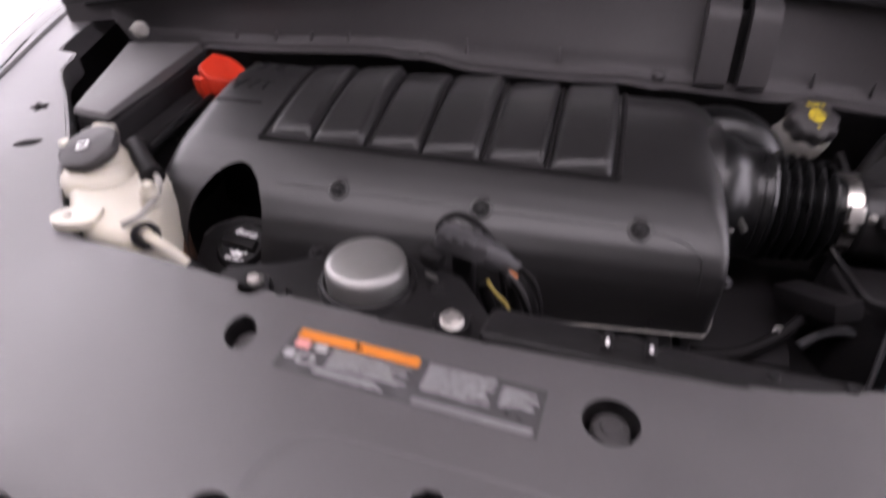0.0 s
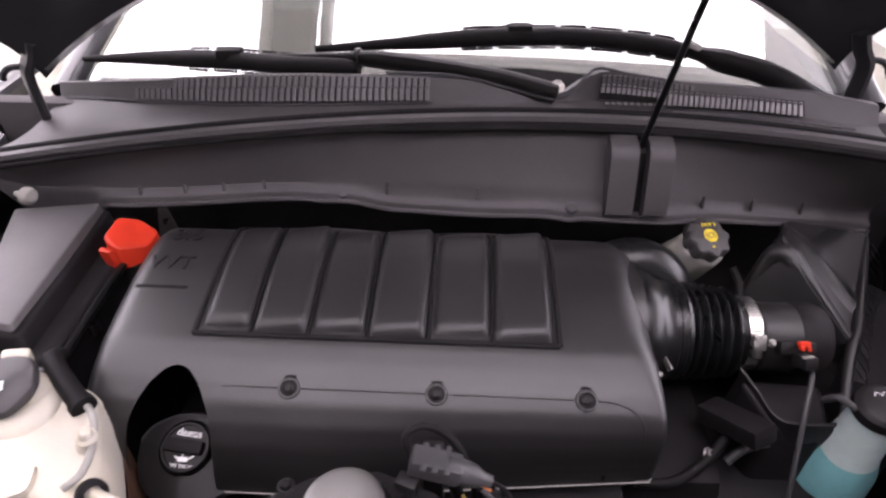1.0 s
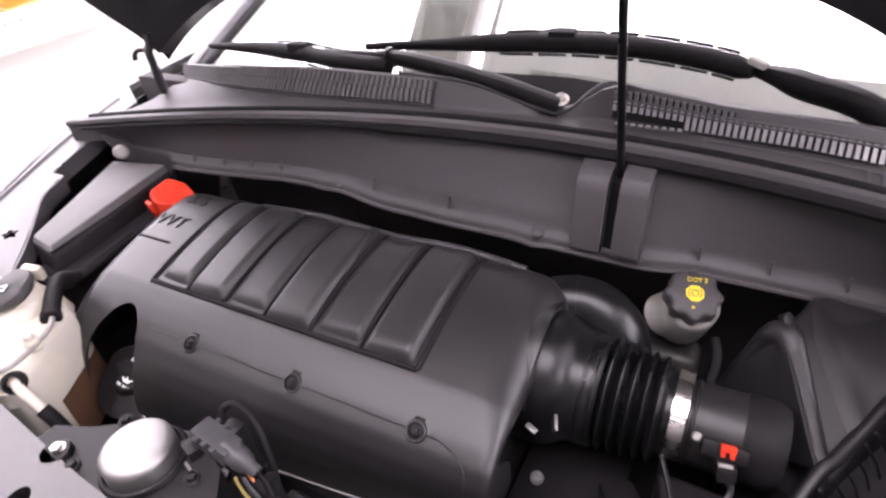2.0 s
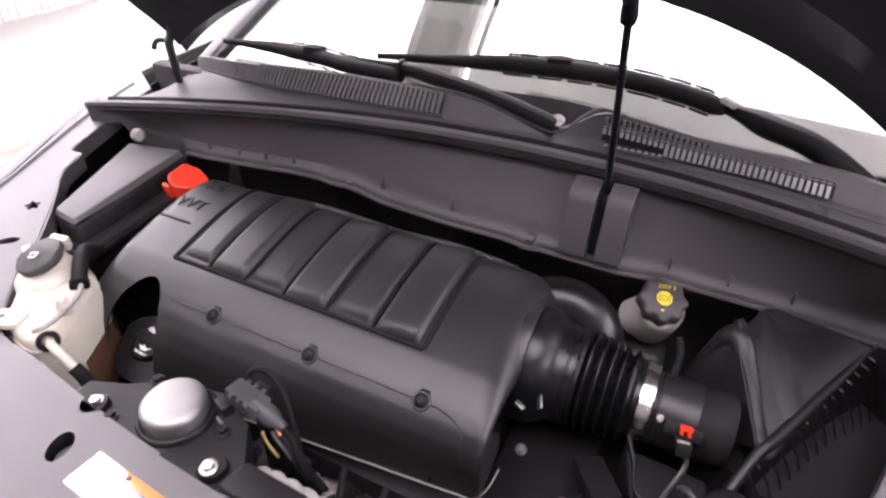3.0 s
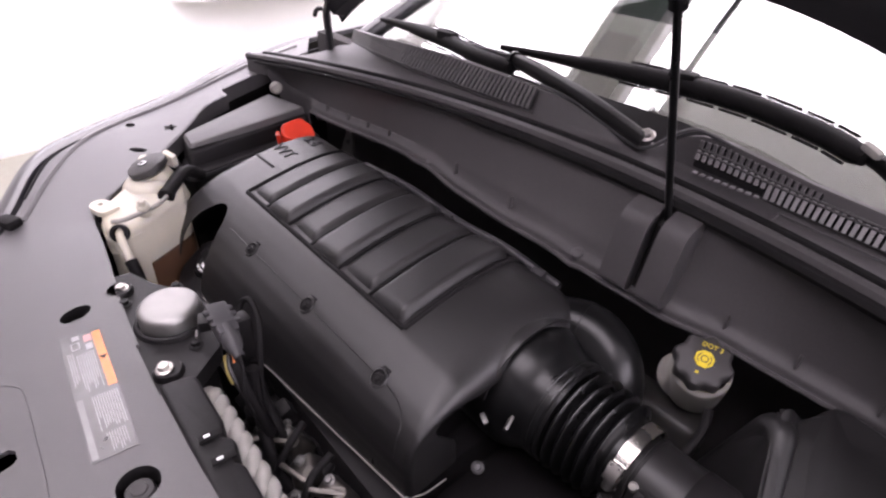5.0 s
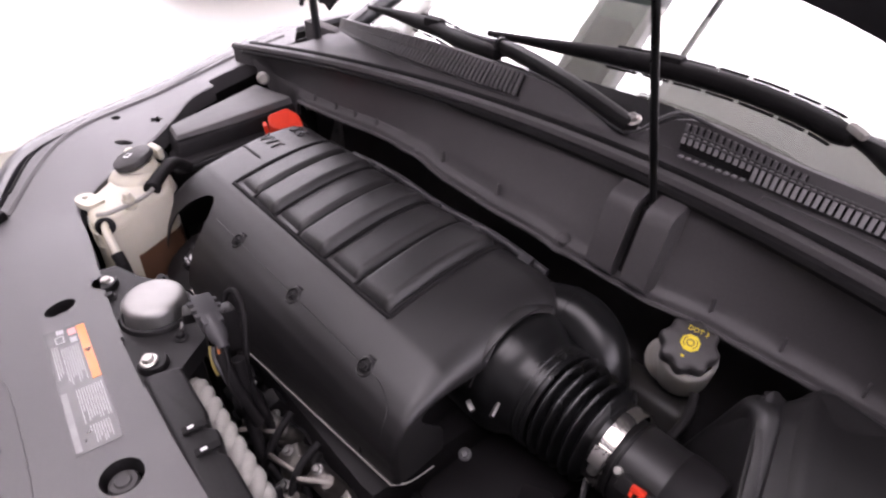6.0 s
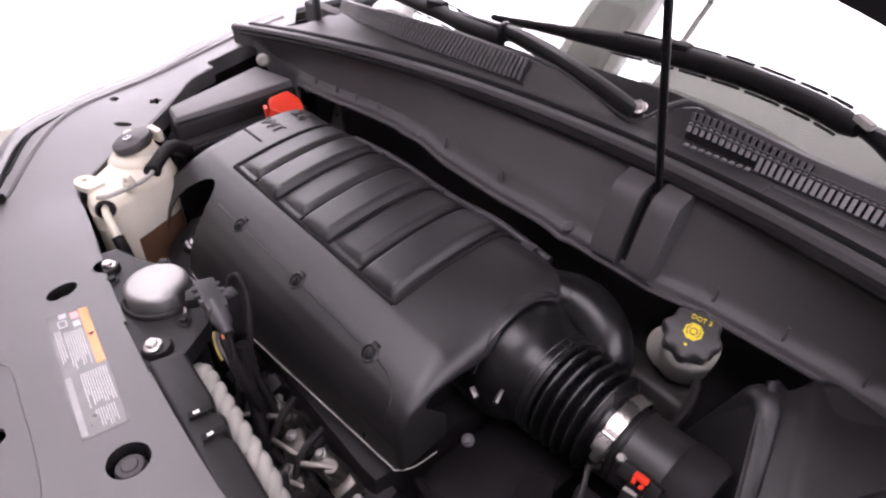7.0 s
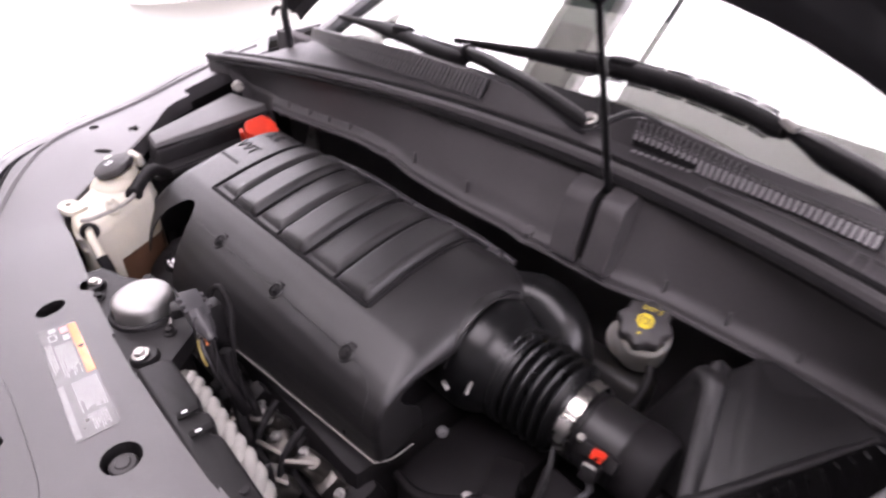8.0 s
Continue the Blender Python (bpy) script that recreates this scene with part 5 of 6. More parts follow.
def intake_duct():
    ob = thing("intake_duct", "black ribbed rubber air intake duct with steel clamp", "intake duct", at=(0.30, AX_Y, AX_Z))
    here = lambda x: pose(x, AX_Y, AX_Z) @ SIDEWAYS
    part("throttle_collar", lathe([(0.077, -0.075), (0.0785, -0.03), (0.0785, -0.012), (0.0770, -0.004), (0.0740, 0.004), (0.0700, 0.010), (0.0665, 0.015), (0.0645, 0.021), (0.0638, 0.026)], 64, here(0.240)), GLOSSY, ob, "satin black rounded collar")
    part("neck", lathe([(0.0638, 0.0), (0.0638, 0.0065), (0.0626, 0.0075), (0.0626, 0.0090), (0.0636, 0.0100), (0.0634, 0.0160), (0.0622, 0.0170), (0.0622, 0.0185), (0.0630, 0.0195), (0.0610, 0.0235), (0.0560, 0.025)], 64, here(0.264)), GLOSSY, ob)
    prof = [(0.055, 0.0)]
    for k in range(5):
        for t in range(8):
            a = 2 * math.pi * t / 8
            prof.append((0.0578 - 0.0052 * math.cos(a) - 0.0012 * k, 0.001 + 0.0128 * (k + t / 8)))
    prof += [(0.0460, 0.066), (0.0455, 0.070), (0.0455, 0.084)]
    part("bellows", lathe(prof, 56, here(0.287)), GLOSSY, ob, "ribbed rubber bellows")
    clamp = thing("hose_clamp", "bright steel worm-drive hose clamp on the duct", "hose clamp", at=(0.367, AX_Y, AX_Z))
    part("band", lathe([(0.0455, -0.0075), (0.0475, -0.0075), (0.0475, 0.0075), (0.0455, 0.0075)], 64, here(0.367)), STEEL, clamp)
    ang = radians(148)
    sy, sz = AX_Y + 0.051 * math.cos(ang), AX_Z + 0.051 * math.sin(ang)
    housing = part("screw_housing", rbox((0.015, 0.020, 0.010), 0.002, m=pose(0.367, sy, sz, 58)), STEEL, clamp)
    part("screw", lathe([(0, 0.005), (0.0045, 0.005), (0.0055, 0.003), (0.0055, -0.012), (0, -0.012)], 12, facing((0.367, sy - 0.006, sz - 0.014), (0, -0.5, -0.85))), ZINC, housing)
    sensor = thing("air_flow_sensor_tube", "matt black air flow tube with red sensor plug", "air flow tube", at=(0.41, AX_Y, AX_Z))
    part("tube", lathe([(0.0425, -0.03), (0.0435, 0.0), (0.0440, 0.050), (0.0445, 0.058)], 56, here(0.372)), RIBMAT, sensor)
    # black end piece, added for the shade into which the tube runs
    part("tube_end_shade", lathe([(0.0440, 0.0), (0.0455, 0.002), (0.0455, 0.030), (0.040, 0.04), (0, 0.04)], 48, here(0.428)), BAY, sensor, "black end for the shade the tube runs into")
    part("tube_rib", lathe([(0.0430, 0.0), (0.0455, 0.001), (0.0455, 0.004), (0.0430, 0.005)], 56, here(0.380)), DARK, sensor)
    part("nub", lathe([(0, 0.009), (0.0035, 0.0085), (0.0052, 0.005), (0.0045, 0.0), (0.0045, -0.01), (0, -0.01)], 16, facing((0.389, 0.122, 0.906), (0, -0.6, 0.8))), CONDUIT, sensor, "pale plastic nub")
    part("sensor_body", rbox((0.042, 0.036, 0.016), 0.003, m=pose(0.415, 0.122, 0.902, -38)), DARK, sensor, "black sensor body")
    plug = part("sensor_plug", rbox((0.017, 0.026, 0.016), 0.003, m=pose(0.418, 0.094, 0.907, -30, 0, 8)), DARK, sensor, "black plug")
    part("red_lock", mesh_join(rbox((0.014, 0.008, 0.006), 0.0015, m=pose(0.417, 0.107, 0.922, -30, 0, 8)), rbox((0.004, 0.007, 0.006), 0.001, m=pose(0.413, 0.102, 0.920, -30, 0, 8)), rbox((0.004, 0.007, 0.006), 0.001, m=pose(0.421, 0.102, 0.920, -30, 0, 8))), RED, plug, "red locking tab")
    part("plug_mark", rbox((0.013, 0.007, 0.004), 0.001, m=pose(0.417, 0.090, 0.917, -30, 0, 8)), CONDUIT, plug, "pale mark on the plug")
    part("sensor_wire", tube([(0.418, 0.086, 0.906), (0.426, 0.082, 0.894), (0.414, 0.053, 0.873), (0.403, 0.019, 0.837), (0.396, -0.01, 0.79), (0.39, -0.03, 0.74)], 0.0030, 10), CONN, plug, "grey corrugated wire")
    chamber = thing("resonator", "satin black rounded air resonator behind the duct", "resonator", at=(0.285, 0.225, 0.88))
    part("chamber", tube([(0.180, 0.232, 0.872), (0.215, 0.246, 0.890), (0.250, 0.252, 0.894), (0.280, 0.248, 0.880), (0.296, 0.240, 0.852), (0.300, 0.234, 0.81)], 0.034, 28, per=12), GLOSSY, chamber, "glossy black elbow")
    part("chamber_band", tube([(0.232, 0.2500, 0.8930), (0.240, 0.2513, 0.8938)], 0.0355, 28, per=2), GLOSSY, chamber)
    part("foot", rbox((0.03, 0.04, 0.2), 0.006, m=pose(0.280, 0.240, 0.75)), DARK, chamber)
    moved(ob, 0.014, 0.0, -0.005)
    moved(clamp, 0.014, 0.0, -0.005)
    moved(chamber, 0.008, -0.016, 0.032)
    moved(sensor, 0.012, 0.0, -0.010)


intake_duct()


def air_box():
    ob = thing("air_filter_box", "black air filter box with sloping lid and ribbed side", "air filter box", at=(0.54, 0.2, 0.62))
    A, B, C, D = Vector((0.438, 0.264, 0.943)), Vector((0.598, 0.330, 0.916)), Vector((0.487, 0.128, 0.889)), Vector((0.475, 0.335, 0.930))
    lid = [A, C, (0.500, 0.120, 0.886), B, (0.585, 0.345, 0.918), D]
    part("lid", prism(lid, 0.74, 0.007), BOXBLACK, ob, "black sloping lid")
    # lid top: a rolled ridge along its inner edge, a shallow valley beside it
    along = Vector((C.x - A.x, C.y - A.y)).normalized()
    rows = []
    for v in range(31):
        row = []
        for u in range(17):
            p = A.lerp(C, u / 16).lerp(D.lerp(B, u / 16), v / 30)
            w = Vector((p.x - A.x, p.y - A.y))
            d = abs(w.x * along.y - w.y * along.x)
            edge = min(1, min(v, 30 - v) / 3 + 0.2)
            row.append(p + Vector((0, 0, 0.003 + 0.008 * math.exp(-((d - 0.006) / 0.008) ** 2) * (1 - 0.4 * u / 16) - 0.010 * math.exp(-((d - 0.026) / 0.010) ** 2) * edge + 0.004 * math.exp(-((d - 0.050) / 0.010) ** 2) * edge)))
        rows.append(row)
    part("lid_top", thick(sheet(rows), 0.012), BOXBLACK, ob, "black moulded lid top with a valley", angle=60)
    leg = Vector((0.394, 0.236, 0.835))
    rows = []
    for k in range(13):
        a, b = A.lerp(leg, k / 12), A.lerp(C, k / 12)
        rows.append([a.lerp(b, t / 10) + Vector((0, 0, 0.004 - 0.030 * math.sin(math.pi * t / 10) * k / 12)) for t in range(11)])
    part("funnel", thick(sheet(rows), 0.004), BOXBLACK, ob, "black funnel face towards the duct", angle=60)
    part("lid_ridge", tube([(0.396, 0.236, 0.826), (0.412, 0.250, 0.870), (0.427, 0.259, 0.910), (0.436, 0.260, 0.927), (0.446, 0.254, 0.933), (0.455, 0.236, 0.926), (0.470, 0.195, 0.908), (0.486, 0.142, 0.888)], lambda t: 0.0105 + 0.0050 * math.exp(-((t - 0.52) / 0.22) ** 2), 20, per=12), BOXBLACK, ob, "rounded ridge over the peak")
    part("rim", tube([(0.353, 0.106, 0.864), (0.367, 0.079, 0.854), (0.383, 0.040, 0.848), (0.440, 0.037, 0.848), (0.453, 0.046, 0.853), (0.473, 0.093, 0.875), (0.489, 0.127, 0.891), (0.503, 0.148, 0.896), (0.550, 0.237, 0.905), (0.596, 0.324, 0.917)], lambda t: (0.0022 + 0.0046 * sstep(0.30, 0.55, t)) * min(1, 0.4 + 6 * (1 - t)), 10), BOXBLACK, ob, "rounded lid rim")
    edge = smooth_line([(0.353, 0.106, 0.864), (0.367, 0.079, 0.854), (0.383, 0.040, 0.848), (0.440, 0.037, 0.848), (0.453, 0.046, 0.853), (0.473, 0.093, 0.875), (0.489, 0.127, 0.891)], 5)
    part("front_wall", thick(sheet([[(p.x, p.y + dy, p.z - d) for d, dy in ((0.0, 0.0), (0.012, -0.003), (0.05, 0.002), (0.12, 0.006))] for p in edge]), 0.003), BOXBLACK, ob, "black front wall of the box")
    part("base", prism([(0.430, 0.060, 0.74), (0.500, 0.070, 0.74), (0.645, 0.330, 0.74), (0.60, 0.37, 0.74), (0.44, 0.34, 0.74)], 0.55, 0.008), BAY, ob, "black box base")
    part("sensor_bracket", prism([(0.352, 0.098, 0.852), (0.374, 0.036, 0.838), (0.442, 0.036, 0.838), (0.452, 0.095, 0.850)], 0.62, 0.006), BAY, ob, "black box below the sensor")
    run = (B - C).normalized()
    out = Vector((run.y, -run.x, 0)).normalized()
    rows = [[C.lerp(B, t) + out * o + Vector((0, 0, dz)) for o, dz in ((0.003, -0.004), (0.012, -0.03), (0.034, -0.085), (0.045, -0.14))] for t in [k / 10 for k in range(-1, 12)]]
    part("ribbed_side", thick(sheet(rows), 0.003), BOXBLACK, ob)
    for k in range(15):
        base = C.lerp(B, -0.12 + 1.10 * k / 14)
        shape = [base + out * o + Vector((0, 0, dz)) for o, dz in ((0.002, -0.006), (0.012, -0.008), (0.026, -0.022), (0.046, -0.060), (0.062, -0.125), (0.040, -0.13))]
        rows = [[q - run * 0.0017 for q in shape], [q + run * 0.0017 for q in shape]]
        bm = sheet(rows)
        bmesh.ops.holes_fill(bm, edges=[e for e in bm.edges if e.is_boundary])
        part("side_rib", bm, GLOSSY, ob, "glossy upright rib", angle=30)
    part("front_bracket", rbox((0.036, 0.085, 0.024), 0.005, m=pose(0.335, 0.045, 0.835, -25, 0, 28)), BAY, ob, "black bracket")
    moved(ob, 0.020, 0.008, -0.004)


air_box()


def washer_tank():
    ob = thing("washer_tank", "pale washer bottle with blue fluid and black cap", "washer bottle", at=(0.475, 0.01, 0.6))
    ax = Vector((-0.1, -0.15, 1)).normalized()
    top = Vector((0.484, 0.028, 0.903))
    m = facing(top, ax, (0, 1, 0))
    part("neck", lathe([(0.026, -0.012), (0.027, -0.05), (0.030, -0.09), (0.032, -0.10)], 32, m), WASHTANK, ob, "pale filler neck")
    part("body", lathe([(0.032, -0.10), (0.040, -0.13), (0.044, -0.18), (0.044, -0.33), (0, -0.33)], 32, m), WASHFLUID, ob, "bottle filled with blue fluid")
    cap = part("cap", lathe([(0, 0.004), (0.020, 0.004), (0.024, 0.002), (0.028, -0.002), (0.029, -0.014), (0.026, -0.016)], 40, m), DARK, ob, "black cap")
    for k in (-1, 1):
        for j in range(6):
            a = math.pi * (j / 5 - 0.0)
            part("spray_sign", rbox((0.0011, 0.0011, 0.0005), 0, m=m @ pose(k * 0.0040 + 0.0032 * math.cos(a), 0.010 + 0.0032 * math.sin(a), 0.0043)), WHITE, cap, "white dotted spray sign", smooth=False)
    part("cap_strap", tube([m @ Vector((-0.028, 0, -0.006)), m @ Vector((-0.042, 0.01, 0.0)), m @ Vector((-0.048, 0.02, -0.02))], 0.004, 8), CONN, cap, "grey cap strap")


washer_tank()


def brake_reservoir():
    ob = thing("brake_fluid_reservoir", "grey translucent brake fluid tank with scalloped cap", "brake reservoir", at=(0.34, 0.29, 0.85))
    ax = Vector((0.18, -0.42, 0.89)).normalized()
    top = Vector((0.354, 0.282, 0.935))
    m = facing(top, ax, (-0.25, 1, 0.3)) @ Matrix.Diagonal((0.92, 0.92, 1, 1))
    cap = part("cap", lathe([(0, 0.0), (0.026, 0.0), (0.031, -0.002), (0.0335, -0.006), (0.0335, -0.020), (0.030, -0.022), (0, -0.022)], 72, m, 0.080, 8, 0.028), CAPMAT, ob, "dark grey scalloped cap")
    part("cap_groove", lathe([(0.031, -0.0225), (0.0315, -0.024), (0.030, -0.026)], 64, m, 0.05, 8, 0.02), RUBBER, cap)
    part("neck", lathe([(0.0295, -0.022), (0.0330, -0.024), (0.0350, -0.028), (0.0355, -0.040), (0.0350, -0.078), (0.0340, -0.088), (0.0315, -0.093), (0.0300, -0.098), (0.0, -0.100)], 48, m @ pose(0.004, -0.002, 0)), NECK, ob, "pale translucent neck")
    part("filler_body", tube([top - ax * 0.040, top - ax * 0.065 + Vector((-0.008, 0.0, 0)), top - ax * 0.082 + Vector((-0.018, 0.0, -0.002))], 0.0285, 24), NECK, ob, "pale sloping filler body")
    part("tank", rbox((0.120, 0.055, 0.060), 0.016, 3, m=pose(0.316, 0.302, 0.795, -8, 0, 0)), GREYTANK, ob, "translucent grey tank")
    part("emblem", lathe([(0.0, 0.0010), (0.0112, 0.0010), (0.0118, 0.0004)], 8, m @ pose(0, 0, 0.0002, 0, 0, 22)), YELLOW, cap, "yellow octagon")
    part("brake_sign", lathe([(0.0035, 0.0), (0.0035, 0.0005), (0.0048, 0.0005), (0.0048, 0.0)], 24, m @ pose(0, 0, 0.0011)), CAPMAT, cap)
    for k in (0, 1):
        a0 = -0.9 + math.pi * k
        part("brake_sign", tube([m @ Vector((0.0078 * math.cos(a0 + 1.8 * j / 8), 0.0078 * math.sin(a0 + 1.8 * j / 8), 0.0012)) for j in range(9)], 0.0006, 5, per=2), CAPMAT, cap)
    part("lettering", lettering("DOT 3", 0.0085, m @ pose(0.003, 0.0185, 0.0004)), YELLOW, cap, "yellow lettering")
    part("small_mark", rbox((0.004, 0.003, 0.0005), 0, m=m @ pose(-0.002, -0.019, 0.0003)), YELLOW, cap, smooth=False)
    part("fluid_hose", tube([(0.385, 0.255, 0.90), (0.392, 0.235, 0.885), (0.388, 0.21, 0.86), (0.37, 0.20, 0.82)], 0.005, 8), RUBBER, ob, "black rubber hose")
    moved(ob, 0.014, 0.004, 0.005)


brake_reservoir()


# ---- left side of the bay ----
def fuse_box():
    ob = thing("fuse_box", "black under-hood fuse box with a flat grey lid", "fuse box", at=(-0.52, 0.13, 0.7))
    lid = [(-0.600, 0.250, 0.969), (-0.524, 0.044, 0.961), (-0.468, 0.036, 0.960), (-0.486, 0.268, 0.972)]
    part("lid", prism([(x, y, z + 0.004) for x, y, z in lid], 0.9575, 0.003), BOXLID, ob, "flat grey lid")
    part("lid_skirt", prism([(-0.604, 0.258, 0.960), (-0.522, 0.038, 0.953), (-0.462, 0.030, 0.952), (-0.478, 0.274, 0.963)], 0.925, 0.006), BAY, ob, "black lid skirt")
    part("tub", prism([(-0.612, 0.265, 0.932), (-0.512, 0.022, 0.930), (-0.434, 0.022, 0.922), (-0.442, 0.280, 0.932)], 0.62, 0.01), BAY, ob, "black tub")
    part("tub_rim", tube([(-0.507, 0.016, 0.924), (-0.466, 0.012, 0.921), (-0.430, 0.022, 0.918), (-0.430, 0.10, 0.922), (-0.436, 0.25, 0.928)], 0.0055, 8), GLOSSY, ob)
    for y in (0.09, 0.10):
        part("lid_latch", rbox((0.008, 0.006, 0.016), 0.0015, m=pose(-0.428, y, 0.905)), DARK, ob)


fuse_box()


def terminal_cover():
    ob = thing("battery_terminal_cover", "bright red plastic positive terminal cover", "terminal cover", at=(-0.42, 0.205, 0.90))
    part("hood", prism([(-0.452, 0.238, 0.966), (-0.455, 0.198, 0.958), (-0.438, 0.190, 0.954), (-0.408, 0.214, 0.938), (-0.404, 0.244, 0.938), (-0.428, 0.250, 0.962)], 0.914, 0.004), RED, ob)
    part("skirt", rbox((0.020, 0.008, 0.034), 0.003, m=pose(-0.449, 0.190, 0.932, 6, 0, -20)), RED, ob)
    part("post", rbox((0.05, 0.04, 0.30), 0.005, m=pose(-0.422, 0.215, 0.765)), DARK, ob, "black terminal block")
    moved(ob, 0.004, 0.0, 0.006)


terminal_cover()


def coolant_reservoir():
    ob = thing("coolant_reservoir", "milky white coolant tank with black filler cap", "coolant tank", at=(-0.36, -0.08, 0.7))
    cap_ax = Vector((-0.12, -0.32, 1)).normalized()
    cap_at = Vector((-0.414, -0.052, 0.972))
    m = facing(cap_at, cap_ax, (0, 1, 0))
    plan = [(-0.447, -0.066), (-0.428, -0.022), (-0.392, -0.014), (-0.356, -0.022), (-0.341, -0.034), (-0.334, -0.050), (-0.312, -0.085), (-0.299, -0.112), (-0.296, -0.136), (-0.310, -0.150), (-0.345, -0.148), (-0.378, -0.138), (-0.405, -0.108)]
    part("tank", prism([(x, y, 0.942 + 0.10 * (-0.36 - x) * (1 if x < -0.36 else 0.3)) for x, y in plan], 0.80, 0.012, 4), TANK, ob, angle=70)
    part("seam", prism([(x * 1.008, y, 0.905) for x, y in plan], 0.899, 0.002, 2), TANK, ob)
    part("neck", lathe([(0.030, -0.075), (0.031, -0.04), (0.027, -0.026), (0.026, -0.012)], 32, m), TANK, ob)
    part("coolant_level", prism([(-0.356, -0.020, 0.868), (-0.339, -0.033, 0.868), (-0.332, -0.049, 0.868), (-0.310, -0.084, 0.868), (-0.2975, -0.110, 0.868), (-0.325, -0.085, 0.868)], 0.79, 0.004, 2), BRINE, ob, "brown coolant behind the lower wall")
    cap = part("cap", lathe([(0, 0.005), (0.027, 0.005), (0.031, 0.003), (0.0320, 0.000), (0.0320, -0.005), (0.029, -0.008)], 64, m, 0.02, 6, 0.031), CAPMAT, ob, "dark grey screw cap")
    part("cap_wing", rbox((0.063, 0.017, 0.008), 0.003, 2, m=m @ pose(0, 0.0, 0.001, 0, 0, 20)), CAPMAT, cap)
    part("cap_sign", rbox((0.013, 0.010, 0.0008), 0.0003, m=m @ pose(0, -0.004, 0.0072, 0, 0, 20)), WHITE, cap, "white warning sign")
    part("cap_sign_inset", rbox((0.008, 0.005, 0.0008), 0.0003, m=m @ pose(0, -0.004, 0.0077, 0, 0, 20)), CAPMAT, cap)
    part("tank_seam", tube([(x * 1.006, y, 0.9225) for x, y in smooth_plan(plan + plan[:1], 4)], 0.0012, 6, per=2), TANK, ob, "moulded weld seam")
    part("shoulder", lathe([(0.0, 0.016), (0.022, 0.0155), (0.033, 0.012), (0.039, 0.004), (0.040, -0.006)], 32, pose(-0.408, -0.058, 0.940)), TANK, ob, "raised shoulder under the cap")
    part("white_tab", rbox((0.026, 0.012, 0.024), 0.005, 2, m=pose(-0.428, -0.012, 0.966, 10, 10, 20)), TANK, ob, "white moulded tab")
    part("lug", slab(smooth_plan([(-0.352, -0.118), (-0.372, -0.121), (-0.388, -0.130), (-0.391, -0.143), (-0.380, -0.152), (-0.362, -0.150), (-0.346, -0.140), (-0.352, -0.118)], 4)[:-1], [oval(-0.376, -0.138, 0.005, 0.004, 14)], 0.940, 0.948), TANK, ob, "flat moulded lug", angle=30)
    part("lug_hole", lathe([(0, 0.0), (0.005, 0.0), (0.005, -0.008), (0, -0.008)], 14, pose(-0.376, -0.138, 0.9435)), CONN, ob, "grey rivet in the lug")
    part("nipple", lathe([(0, 0.020), (0.004, 0.020), (0.0065, 0.017), (0.0065, 0.013), (0.0095, 0.010), (0.0095, 0.006), (0.0065, 0.003), (0.0105, -0.001), (0.0105, -0.005), (0.007, -0.009), (0.007, -0.02)], 20, facing((-0.318, -0.092, 0.948), (0.25, -0.1, 0.95))), TANK, ob, "ribbed hose nipple")
    part("vent_hose", tube([(-0.350, -0.046, 0.948), (-0.336, -0.056, 0.948), (-0.324, -0.070, 0.948), (-0.313, -0.090, 0.949), (-0.307, -0.108, 0.950), (-0.306, -0.126, 0.949), (-0.316, -0.138, 0.946)], 0.0034, 10), CONDUIT, ob, "pale vent hose")
    part("hose_sleeve", tube([(-0.425, 0.030, 0.925), (-0.412, 0.008, 0.944), (-0.395, -0.010, 0.950), (-0.365, -0.036, 0.949), (-0.342, -0.054, 0.946)], 0.0105, 12), RUBBER, ob, "black rubber hose")
    part("sleeve_clip", tube([(-0.350, -0.048, 0.947), (-0.343, -0.053, 0.946)], 0.0125, 12, per=2), RUBBER, ob)
    part("hose_grip", lathe([(0.008, -0.007), (0.0130, -0.004), (0.0130, 0.004), (0.008, 0.007)], 20, facing((-0.294, -0.136, 0.937), (0.6, -0.4, 0.4))), RUBBER, ob, "black rubber ring")
    part("outlet_hose", tube([(-0.298, -0.134, 0.937), (-0.284, -0.138, 0.934), (-0.268, -0.139, 0.924), (-0.254, -0.139, 0.910)], 0.0058, 12), TANK, ob, "pale outlet hose")
    part("outlet_sleeve", tube([(-0.256, -0.139, 0.912), (-0.246, -0.138, 0.899), (-0.238, -0.136, 0.86)], 0.0085, 12), RUBBER, ob, "black hose sleeve")
    part("white_tab", rbox((0.016, 0.012, 0.016), 0.004, 2, m=pose(-0.447, -0.048, 0.966, 8, 0, -30)), TANK, ob, "white moulded tab")
    part("bracket", rbox((0.05, 0.02, 0.012), 0.003, m=pose(-0.385, -0.150, 0.932, 0, 0, 25)), DARK, ob, "black bracket")


coolant_reservoir()


